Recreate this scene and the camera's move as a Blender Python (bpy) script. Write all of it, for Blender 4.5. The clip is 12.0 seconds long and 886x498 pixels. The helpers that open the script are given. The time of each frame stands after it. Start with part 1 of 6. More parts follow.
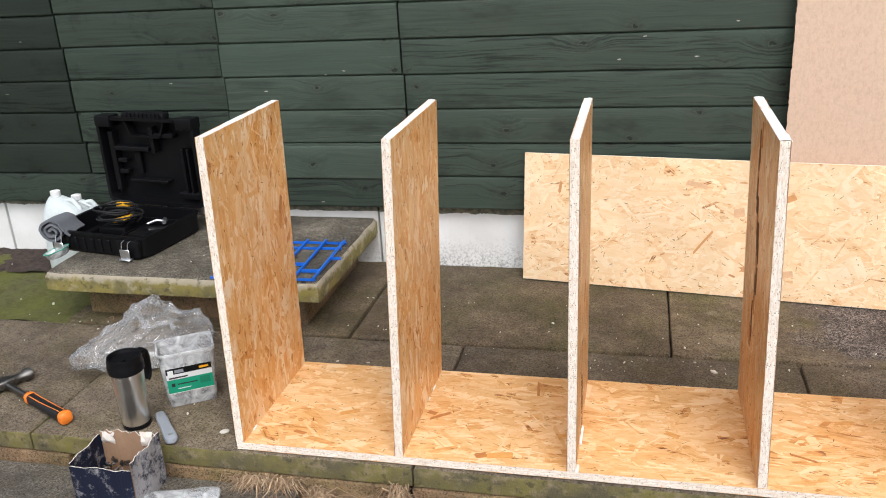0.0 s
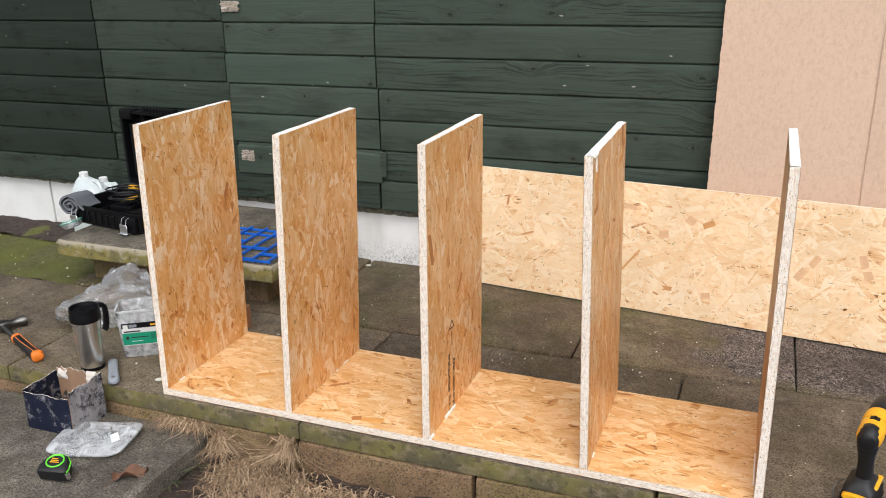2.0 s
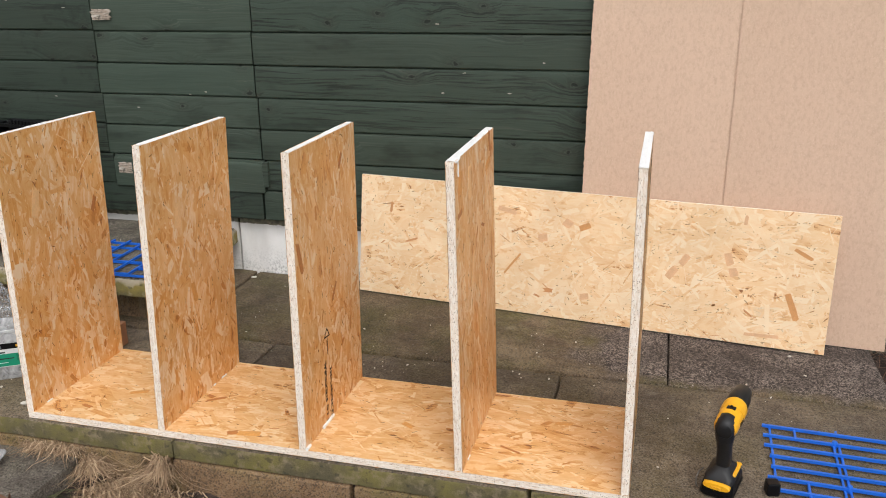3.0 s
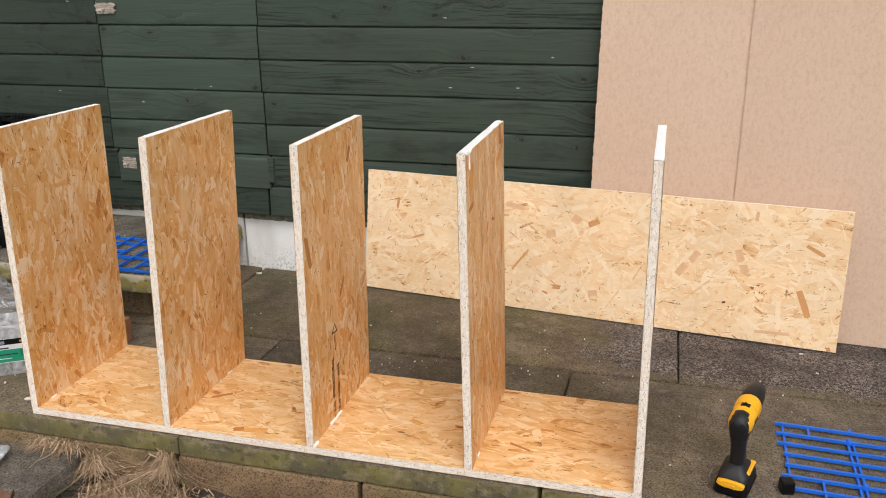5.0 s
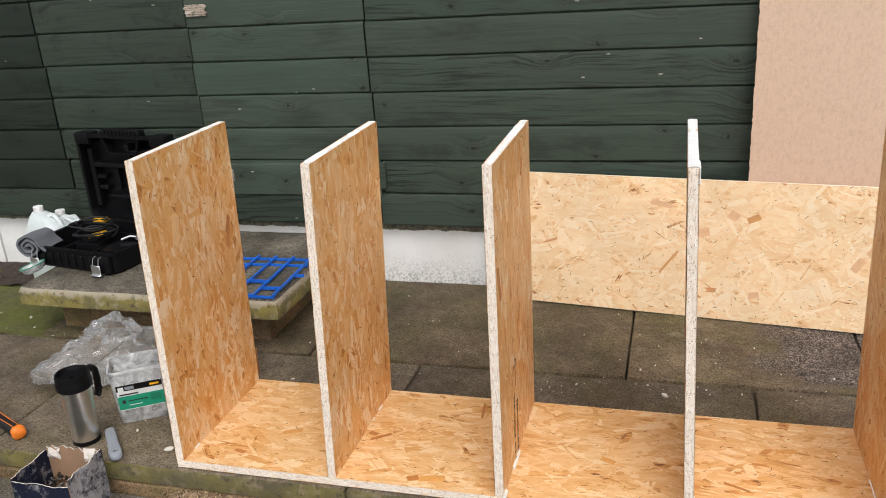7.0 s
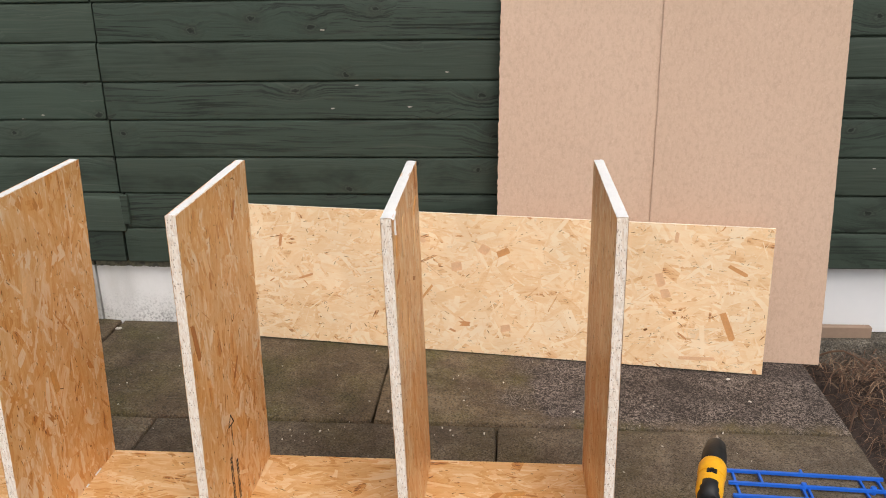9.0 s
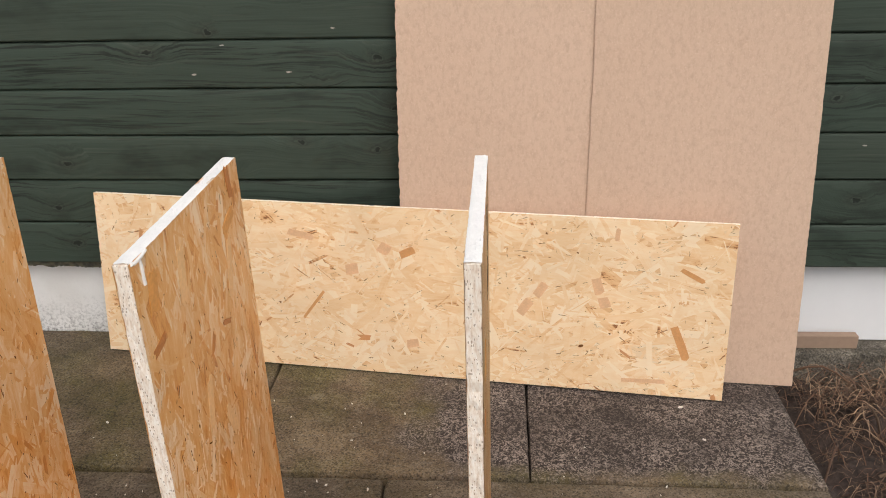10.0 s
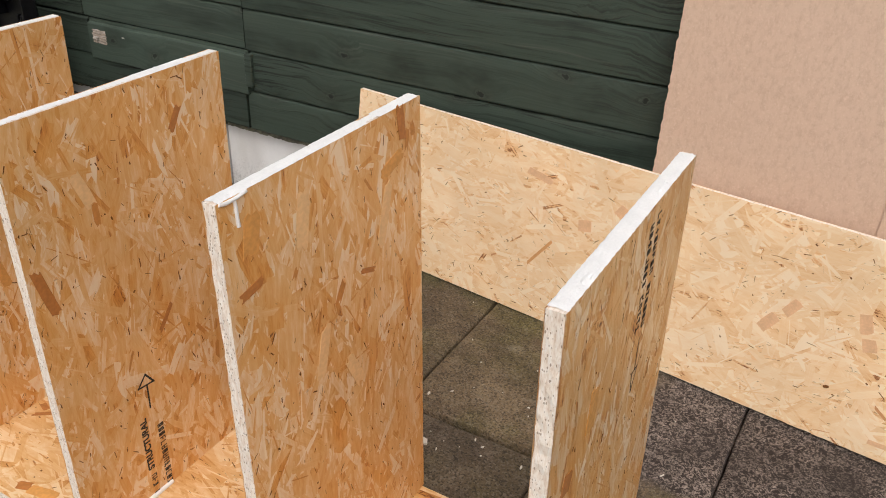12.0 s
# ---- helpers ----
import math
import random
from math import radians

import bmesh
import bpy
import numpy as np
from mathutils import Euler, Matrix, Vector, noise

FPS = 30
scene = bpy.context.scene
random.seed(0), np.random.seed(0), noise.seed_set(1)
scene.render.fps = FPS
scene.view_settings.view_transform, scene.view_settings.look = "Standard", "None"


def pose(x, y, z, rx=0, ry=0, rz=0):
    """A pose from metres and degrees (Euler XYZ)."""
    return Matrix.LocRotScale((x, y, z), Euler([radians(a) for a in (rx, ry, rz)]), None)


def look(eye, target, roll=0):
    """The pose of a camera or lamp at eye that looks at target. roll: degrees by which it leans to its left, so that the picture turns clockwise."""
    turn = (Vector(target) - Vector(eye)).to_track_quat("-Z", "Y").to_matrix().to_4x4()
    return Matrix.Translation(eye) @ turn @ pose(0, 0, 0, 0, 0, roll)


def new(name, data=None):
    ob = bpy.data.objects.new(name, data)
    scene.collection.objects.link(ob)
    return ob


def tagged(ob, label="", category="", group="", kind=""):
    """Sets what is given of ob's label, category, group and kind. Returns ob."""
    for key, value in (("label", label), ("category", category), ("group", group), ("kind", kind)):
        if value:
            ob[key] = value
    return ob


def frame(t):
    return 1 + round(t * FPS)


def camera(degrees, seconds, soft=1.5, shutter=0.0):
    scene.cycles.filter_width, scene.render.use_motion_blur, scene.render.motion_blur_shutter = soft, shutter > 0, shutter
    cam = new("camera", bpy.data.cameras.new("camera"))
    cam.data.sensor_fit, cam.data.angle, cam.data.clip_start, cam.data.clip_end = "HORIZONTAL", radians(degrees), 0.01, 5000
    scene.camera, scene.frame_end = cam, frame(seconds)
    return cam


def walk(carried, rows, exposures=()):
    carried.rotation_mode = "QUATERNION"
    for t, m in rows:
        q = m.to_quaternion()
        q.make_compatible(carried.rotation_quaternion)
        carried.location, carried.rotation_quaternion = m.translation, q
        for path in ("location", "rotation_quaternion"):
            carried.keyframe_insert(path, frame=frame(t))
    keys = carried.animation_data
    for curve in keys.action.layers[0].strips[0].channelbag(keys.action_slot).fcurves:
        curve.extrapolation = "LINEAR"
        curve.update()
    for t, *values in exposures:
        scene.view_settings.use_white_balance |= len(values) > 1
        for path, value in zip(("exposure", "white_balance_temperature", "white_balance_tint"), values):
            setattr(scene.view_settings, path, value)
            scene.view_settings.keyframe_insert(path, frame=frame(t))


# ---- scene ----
cam = camera(55.3, 12.0, 1.0)
PATH = [
    (0, (0.862, -1.511, 1.106), (0.418, 0.305, 0.396), -3.1),
    (0.5, (1.064, -1.593, 1.127), (0.526, 0.206, 0.44), -3.6),
    (1, (1.254, -1.593, 1.109), (0.576, 0.167, 0.442), -1.6),
    (1.2, (1.317, -1.588, 1.117), (0.601, 0.153, 0.44), -0.4),
    (1.5, (1.357, -1.627, 1.104), (0.646, 0.123, 0.445), 0.1),
    (2, (1.424, -1.635, 1.11), (0.745, 0.13, 0.459), -0.8),
    (2.5, (1.485, -1.619, 1.107), (0.947, 0.198, 0.465), -0.3),
    (3, (1.517, -1.609, 1.105), (1.033, 0.225, 0.472), -0.4),
    (5, (1.493, -1.594, 1.086), (1.006, 0.239, 0.452), -0.3),
    (5.5, (1.48, -1.586, 1.08), (0.974, 0.242, 0.444), 0.4),
    (6, (1.362, -1.54, 1.065), (0.805, 0.269, 0.419), 0.7),
    (6.5, (1.139, -1.474, 1.085), (0.585, 0.327, 0.415), -1.7),
    (6.7, (1.083, -1.459, 1.102), (0.527, 0.334, 0.411), -3.2),
    (8.5, (1.12, -1.372, 1.159), (0.841, 0.491, 0.486), -1.2),
    (9, (1.298, -1.293, 1.151), (1.155, 0.584, 0.474), -0.7),
    (9.5, (1.448, -1.125, 1.117), (1.299, 0.727, 0.377), -0.7),
    (10, (1.514, -0.802, 1.104), (1.38, 1.03, 0.313), -1.1),
    (10.5, (1.622, -0.58, 1.102), (1.256, 1.145, 0.159), -1.3),
    (11, (1.697, -0.514, 1.101), (1.059, 1.097, 0.103), 0.4),
    (11.5, (1.719, -0.524, 1.115), (1.01, 1.06, 0.12), 0.9),
    (12, (1.684, -0.546, 1.124), (0.838, 0.97, 0.13), 1.7),
]
EXPOSURE = [(0, 0.52, 6200, 10), (1, 0.44, 6220, 10), (2, 0.38, 6260, 10), (3, 0.22, 6400, 10), (5.5, 0.22, 6460, 10), (6.5, 0.26, 6440, 10), (8.5, 0.26, 6520, 11), (9.0, 0.14, 6580, 12), (10.5, 0.08, 6580, 11), (12, 0.02, 6560, 12)]
walk(cam, [(t, look(eye, target, roll)) for t, eye, target, roll in PATH], EXPOSURE)

# ---- world and light: bright overcast sky ----
world = bpy.data.worlds.new("overcast_sky")
scene.world = world
world.use_nodes = True
wn, wl = world.node_tree.nodes, world.node_tree.links
sky = wn.new("ShaderNodeTexSky")
sky.sky_type, sky.sun_disc = "NISHITA", False
sky.sun_elevation, sky.sun_rotation = radians(55), radians(157)
sky.air_density, sky.dust_density = 1.0, 4.0
grey = wn.new("ShaderNodeHueSaturation")
grey.inputs["Saturation"].default_value = 0.22
wl.new(sky.outputs[0], grey.inputs["Color"])
wl.new(grey.outputs[0], wn["Background"].inputs["Color"])
wn["Background"].inputs["Strength"].default_value = 0.15

sun_data = bpy.data.lights.new("veiled_sun", "SUN")
sun_data.energy, sun_data.angle, sun_data.color = 0.95, radians(60), (1.0, 0.97, 0.93)
sun = new("veiled_sun", sun_data)
sun.matrix_world = look((2.4, -3.3, 5.6), (0.9, 0.3, 0))


# ---- node helpers ----
class Mat:
    """A procedural material with short calls for the common nodes."""

    def __init__(self, name, rough=0.7, metal=0.0):
        self.m = bpy.data.materials.new(name)
        self.m.use_nodes = True
        self.n, self.l = self.m.node_tree.nodes, self.m.node_tree.links
        self.b = self.n["Principled BSDF"]
        self.b.inputs["Roughness"].default_value = rough
        self.b.inputs["Metallic"].default_value = metal

    def put(self, sock, v):
        if isinstance(v, bpy.types.NodeSocket):
            self.l.new(v, sock)
        elif isinstance(v, (tuple, list)) and len(v) == 3 and len(sock.default_value) == 4:
            sock.default_value = (*v, 1)
        else:
            sock.default_value = v

    def obj(self):
        return self.n.new("ShaderNodeTexCoord").outputs["Object"]

    def pos(self):
        return self.n.new("ShaderNodeNewGeometry").outputs["Position"]

    def island(self):
        return self.n.new("ShaderNodeNewGeometry").outputs["Random Per Island"]

    def rand(self):
        return self.n.new("ShaderNodeObjectInfo").outputs["Random"]

    def math(self, op, a, b=0.0, c=0.0, clamp=False):
        k = self.n.new("ShaderNodeMath")
        k.operation, k.use_clamp = op, clamp
        for i, v in enumerate((a, b, c)):
            self.put(k.inputs[i], v)
        return k.outputs[0]

    def vec(self, op, a, b=(0, 0, 0)):
        k = self.n.new("ShaderNodeVectorMath")
        k.operation = op
        self.put(k.inputs[0], a)
        self.put(k.inputs[1], b)
        return k.outputs[0]

    def mapped(self, v, scale=(1, 1, 1), rot=0.0, loc=(0, 0, 0)):
        k = self.n.new("ShaderNodeMapping")
        self.put(k.inputs["Vector"], v)
        k.inputs["Scale"].default_value = scale
        k.inputs["Rotation"].default_value = (0, 0, rot)
        k.inputs["Location"].default_value = loc
        return k.outputs[0]

    def noise(self, v, scale, detail=4.0, rough=0.55, color=False, distort=0.0):
        k = self.n.new("ShaderNodeTexNoise")
        self.put(k.inputs["Vector"], v)
        k.inputs["Scale"].default_value = scale
        k.inputs["Detail"].default_value = detail
        k.inputs["Roughness"].default_value = rough
        k.inputs["Distortion"].default_value = distort
        return k.outputs["Color" if color else "Fac"]

    def voronoi(self, v, scale=1.0, dims="3D", feature="F1", rnd=1.0):
        k = self.n.new("ShaderNodeTexVoronoi")
        k.voronoi_dimensions, k.feature = dims, feature
        self.put(k.inputs["Vector"], v)
        k.inputs["Scale"].default_value = scale
        k.inputs["Randomness"].default_value = rnd
        return k

    def ramp(self, v, *stops, step=False):
        k = self.n.new("ShaderNodeValToRGB")
        self.put(k.inputs[0], v)
        e = k.color_ramp.elements
        if step:
            k.color_ramp.interpolation = "CONSTANT"
        while len(e) < len(stops):
            e.new(0.5)
        for el, (p, c) in zip(e, stops):
            el.position = p
            el.color = (c, c, c, 1) if isinstance(c, (int, float)) else (*c, 1)
        return k.outputs[0]

    def mix(self, f, a, b, mode="MIX"):
        k = self.n.new("ShaderNodeMix")
        k.data_type, k.blend_type = "RGBA", mode
        self.put(k.inputs[0], f)
        self.put(k.inputs[6], a)
        self.put(k.inputs[7], b)
        return k.outputs[2]

    def split(self, c):
        k = self.n.new("ShaderNodeSeparateColor")
        self.put(k.inputs[0], c)
        return k.outputs

    def xyz(self, v):
        k = self.n.new("ShaderNodeSeparateXYZ")
        self.put(k.inputs[0], v)
        return k.outputs

    def done(self, color, rough=None, bump=None, strength=0.4, distance=0.002):
        self.put(self.b.inputs["Base Color"], color)
        if rough is not None:
            self.put(self.b.inputs["Roughness"], rough)
        if bump is not None:
            k = self.n.new("ShaderNodeBump")
            k.inputs["Strength"].default_value = strength
            k.inputs["Distance"].default_value = distance
            self.put(k.inputs["Height"], bump)
            self.l.new(k.outputs[0], self.b.inputs["Normal"])
        return self.m


def plain(name, color, rough=0.5, metal=0.0, vary=0.12, scale=60.0, bump=0.1):
    """A simple surface: one base colour with fine mottling, uneven gloss and a little relief."""
    m = Mat(name, rough, metal)
    v = m.obj()
    a, b = m.noise(v, scale), m.noise(v, scale * 0.13, 3)
    f = m.math("MULTIPLY_ADD", m.math("ADD", a, b), vary, 1 - vary)
    c = m.mix(1.0, color, f, "MULTIPLY")
    return m.done(c, m.math("MULTIPLY_ADD", b, 0.25, rough - 0.12, True), a, bump, 0.001)


# ---- materials ----
def strand_board(name, tones, spread, fine=1.0, gloss=0.55):
    """Oriented strand board: overlapping layers of long wood strands, grain along local x."""
    m = Mat(name)
    off = m.mapped(m.rand(), (37, 91, 0))
    base = m.vec("ADD", m.obj(), off)
    warp = m.vec("SCALE", m.vec("SUBTRACT", m.noise(base, 34 * fine, 4, 0.65, True), (0.5, 0.5, 0.5)))
    warp.node.inputs["Scale"].default_value = 0.016
    base = m.vec("ADD", base, warp)
    rng = random.Random(len(name) * 7 + 3)
    color, height = tones[2], 0.5
    layers = [(0.1, 75, 23), (-0.5, 52, 15), (0.62, 58, 13), (-0.16, 90, 20), (0.3, 46, 11), (-0.95, 34, 9), (1.25, 30, 9), (-0.3, 64, 12), (0.05, 40, 7)]
    for i, (turn, length, width) in enumerate(layers):
        a = turn * spread
        v = m.mapped(base, (fine * 1000 / length, fine * 1000 / width, 0), a, (rng.uniform(0, 50), rng.uniform(0, 50), 0))
        cell = m.split(m.voronoi(v, 1.0, "2D").outputs["Color"])
        grain = m.noise(m.mapped(base, (14, 420, 1), a), 1.0, 3, 0.6)
        t = m.math("ADD", m.math("MULTIPLY", cell[0], 0.86), m.math("MULTIPLY", m.math("SUBTRACT", grain, 0.5), 0.42), clamp=True)
        c = m.ramp(t, (0.0, tones[0]), (0.35, tones[1]), (0.62, tones[2]), (0.84, tones[3]), (0.955, tones[4]), (1.0, tones[5]))
        keep = m.math("GREATER_THAN", cell[1], 0.1 if i == 0 else (0.45 if i < 5 else 0.72))
        rim = m.voronoi(v, 1.0, "2D", "DISTANCE_TO_EDGE").outputs["Distance"] if i in (0, 2, 4, 7) else None
        if rim is not None:
            c = m.mix(m.math("MULTIPLY", m.math("LESS_THAN", rim, 0.022), 0.45), c, (0.22, 0.10, 0.035))
        color = m.mix(keep, color, c)
        height = m.mix(keep, m.ramp(height, (0, 0.0), (1, 1.0)) if i == 0 else height, m.math("MULTIPLY_ADD", grain, 0.25, cell[2]))
    # dark slits and flecks between strands
    slit = m.voronoi(m.mapped(base, (70, 330, 0), 0.25), 1.0, "2D")
    fleck = m.math("MULTIPLY", m.math("LESS_THAN", slit.outputs["Distance"], 0.17), m.math("GREATER_THAN", m.split(slit.outputs["Color"])[0], 0.83))
    color = m.mix(m.math("MULTIPLY", fleck, 0.75), color, (0.10, 0.045, 0.015))
    blotch = m.ramp(m.noise(m.obj(), 3.2, 2), (0.3, 0.87), (0.75, 1.06))
    color = m.mix(1.0, color, blotch, "MULTIPLY")
    return m.done(color, m.math("MULTIPLY_ADD", m.noise(base, 60), 0.3, gloss - 0.15), height, 0.32, 0.0012)


PALE = ((0.93, 0.74, 0.51), (0.90, 0.66, 0.40), (0.86, 0.58, 0.315), (0.78, 0.46, 0.215), (0.64, 0.28, 0.105), (0.30, 0.12, 0.04))
# uprights: shade and orange bounce inside the bays are partly painted into these tones
WARM = ((0.92, 0.71, 0.48), (0.82, 0.485, 0.200), (0.745, 0.350, 0.088), (0.60, 0.230, 0.042), (0.42, 0.140, 0.030), (0.16, 0.05, 0.014))
BASE = ((0.90, 0.66, 0.39), (0.82, 0.51, 0.235), (0.74, 0.395, 0.140), (0.60, 0.255, 0.062), (0.42, 0.145, 0.032), (0.20, 0.07, 0.018))
OSB_PALE = strand_board("strand_board_pale", PALE, 1.25, 0.8)
OSB_WARM = strand_board("strand_board_warm", WARM, 0.85, 0.62, 0.42)
OSB_BASE = strand_board("strand_board_base", BASE, 0.9, 0.7)


def edge_material():
    """Sawn edge of strand board: cream wood with dark voids in layers."""
    m = Mat("strand_board_edge")
    v = m.vec("ADD", m.obj(), m.mapped(m.rand(), (13, 7, 3)))
    lay = m.noise(m.mapped(v, (70, 70, 260)), 1.0, 5, 0.6)
    holes = m.voronoi(m.mapped(v, (230, 230, 520)), 1.0)
    dark = m.math("MULTIPLY", m.math("LESS_THAN", holes.outputs["Distance"], m.math("MULTIPLY", m.noise(v, 90, 2), 0.66)), m.math("GREATER_THAN", m.split(holes.outputs["Color"])[0], 0.68))
    c = m.ramp(lay, (0.32, (0.74, 0.58, 0.45)), (0.46, (0.87, 0.75, 0.63)), (0.62, (0.93, 0.85, 0.76)))
    c = m.mix(m.ramp(m.noise(m.mapped(v, (150, 150, 700)), 1.0, 3, 0.7), (0.52, 0.0), (0.66, 0.5)), c, (0.60, 0.43, 0.29))
    c = m.mix(m.math("MULTIPLY", dark, 0.72), c, (0.25, 0.15, 0.085))
    return m.done(c, 0.85, m.math("SUBTRACT", lay, dark), 0.6, 0.0015)


OSB_EDGE = edge_material()


def painted_plank(name, gain, mould, figured=1.0):
    """Dark green painted softwood weatherboard with knots, grain lines and pale chips."""
    m = Mat(name)
    m.b.inputs["Specular IOR Level"].default_value = 0.26
    r = m.rand()
    v = m.vec("ADD", m.obj(), m.mapped(r, (19, 0, 31)))
    wob = m.vec("ADD", v, m.vec("MULTIPLY", m.vec("SUBTRACT", m.noise(v, 34, 4, 0.65, True), (0.5, 0.5, 0.5)), (0.045, 0, 0.030)))
    wx, _, wz = m.xyz(wob)
    flat = m.n.new("ShaderNodeCombineXYZ")
    m.put(flat.inputs[0], m.math("MULTIPLY", wx, 5.2))
    m.put(flat.inputs[1], m.math("MULTIPLY", wz, 8.5))
    knot = m.voronoi(flat.outputs[0], 1.0, "2D")
    dist = knot.outputs["Distance"]
    on = m.math("GREATER_THAN", m.split(knot.outputs["Color"])[0], 0.56)
    near = m.math("MULTIPLY", m.ramp(dist, (0.0, 1.0), (0.042, 0.95), (0.060, 0.30), (0.085, 0.50), (0.16, 0.22), (0.30, 0.0)), on)
    halo = m.math("MULTIPLY", m.ramp(dist, (0.035, 0.0), (0.060, 1.0), (0.085, 0.15), (0.11, 0.6), (0.19, 0.0)), on)
    bend = m.vec("ADD", v, m.vec("MULTIPLY", m.noise(m.mapped(v, (2.2, 1, 7)), 1.0, 2, 0.5, True), (0, 0, 0.05)))
    bend = m.vec("ADD", bend, m.vec("MULTIPLY", m.mix(1.0, m.ramp(dist, (0.0, 1.0), (0.5, 0.0)), on, "MULTIPLY"), (0, 0, 0.030)))
    grain = m.noise(m.mapped(bend, (3.0, 30, 190)), 1.0, 5, 0.72)
    strong = m.ramp(m.math("FRACT", m.math("MULTIPLY", r, 7.31)), (0.20, 0.35), (0.50, 1.0))
    lines = m.math("MULTIPLY", m.ramp(m.noise(m.mapped(bend, (2.6, 10, 95)), 1.0, 5, 0.72), (0.50, 0.0), (0.57, 1.0)), strong)
    figure = m.ramp(m.noise(m.mapped(v, (1.9, 1, 9)), 1.0, 3), (0.36, 0.10), (0.54, 1.0))
    old = m.ramp(m.noise(v, 2.6, 3), (0.38, 0.0), (0.68, 1.0))
    c = m.mix(m.ramp(grain, (0.25, 0.0), (0.75, 1.0)), (0.024, 0.038, 0.030), (0.047, 0.068, 0.054))
    c = m.mix(m.math("MULTIPLY", old, 0.5), c, m.mix(grain, (0.026, 0.036, 0.028), (0.050, 0.064, 0.050)))
    c = m.mix(m.math("MULTIPLY", r, 0.35), c, (0.032, 0.052, 0.041))
    c = m.mix(m.math("MULTIPLY", m.math("MULTIPLY", lines, figure), 0.80 * figured), c, (0.008, 0.010, 0.008))
    pale = m.ramp(m.noise(m.mapped(bend, (2.2, 10, 120)), 1.0, 3, 0.6), (0.58, 0.0), (0.72, 1.0))
    c = m.mix(m.math("MULTIPLY", m.math("MULTIPLY", pale, figure), 0.30), c, (0.105, 0.115, 0.095))
    c = m.mix(m.math("MULTIPLY", m.math("MULTIPLY", halo, m.ramp(grain, (0.35, 0.2), (0.6, 1.0))), 0.42), c, (0.105, 0.125, 0.100))
    c = m.mix(m.math("MULTIPLY", near, 0.85), c, (0.007, 0.009, 0.007))
    stain = m.ramp(m.noise(m.mapped(v, (mould, 1, 7)), 1.0, 4, 0.6), (0.56, 0.0), (0.72, 0.78))
    c = m.mix(stain, c, (0.010, 0.014, 0.011))
    chip = m.voronoi(m.mapped(v, (13, 30, 42)), 1.0)
    chips = m.math("MULTIPLY", m.math("LESS_THAN", chip.outputs["Distance"], m.math("MULTIPLY", m.noise(v, 160, 2), 0.16)), m.math("GREATER_THAN", m.split(chip.outputs["Color"])[1], 0.978))
    c = m.mix(chips, c, (0.27, 0.265, 0.235))
    # overall level of the board colour
    c = m.mix(1.0, c, (gain * 1.07, gain * 1.0, gain * 0.96), "MULTIPLY")
    h = m.math("ADD", m.math("MULTIPLY", grain, 0.5), m.math("MULTIPLY", m.math("ADD", lines, near), -0.5))
    return m.done(c, m.math("MULTIPLY_ADD", grain, 0.25, 0.36), h, 0.3, 0.0012)


PLANK = painted_plank("green_painted_plank", 1.26, 3.0)
REPAINTED_PLANK = painted_plank("repainted_green_plank", 1.42, 2.0, 0.45)
# these two multiply the same green down for the boards further left
MOULDY_PLANK = painted_plank("mouldy_green_plank", 0.98, 9.0)
DARKEST_PLANK = painted_plank("darkest_green_plank", 0.50, 5.0)


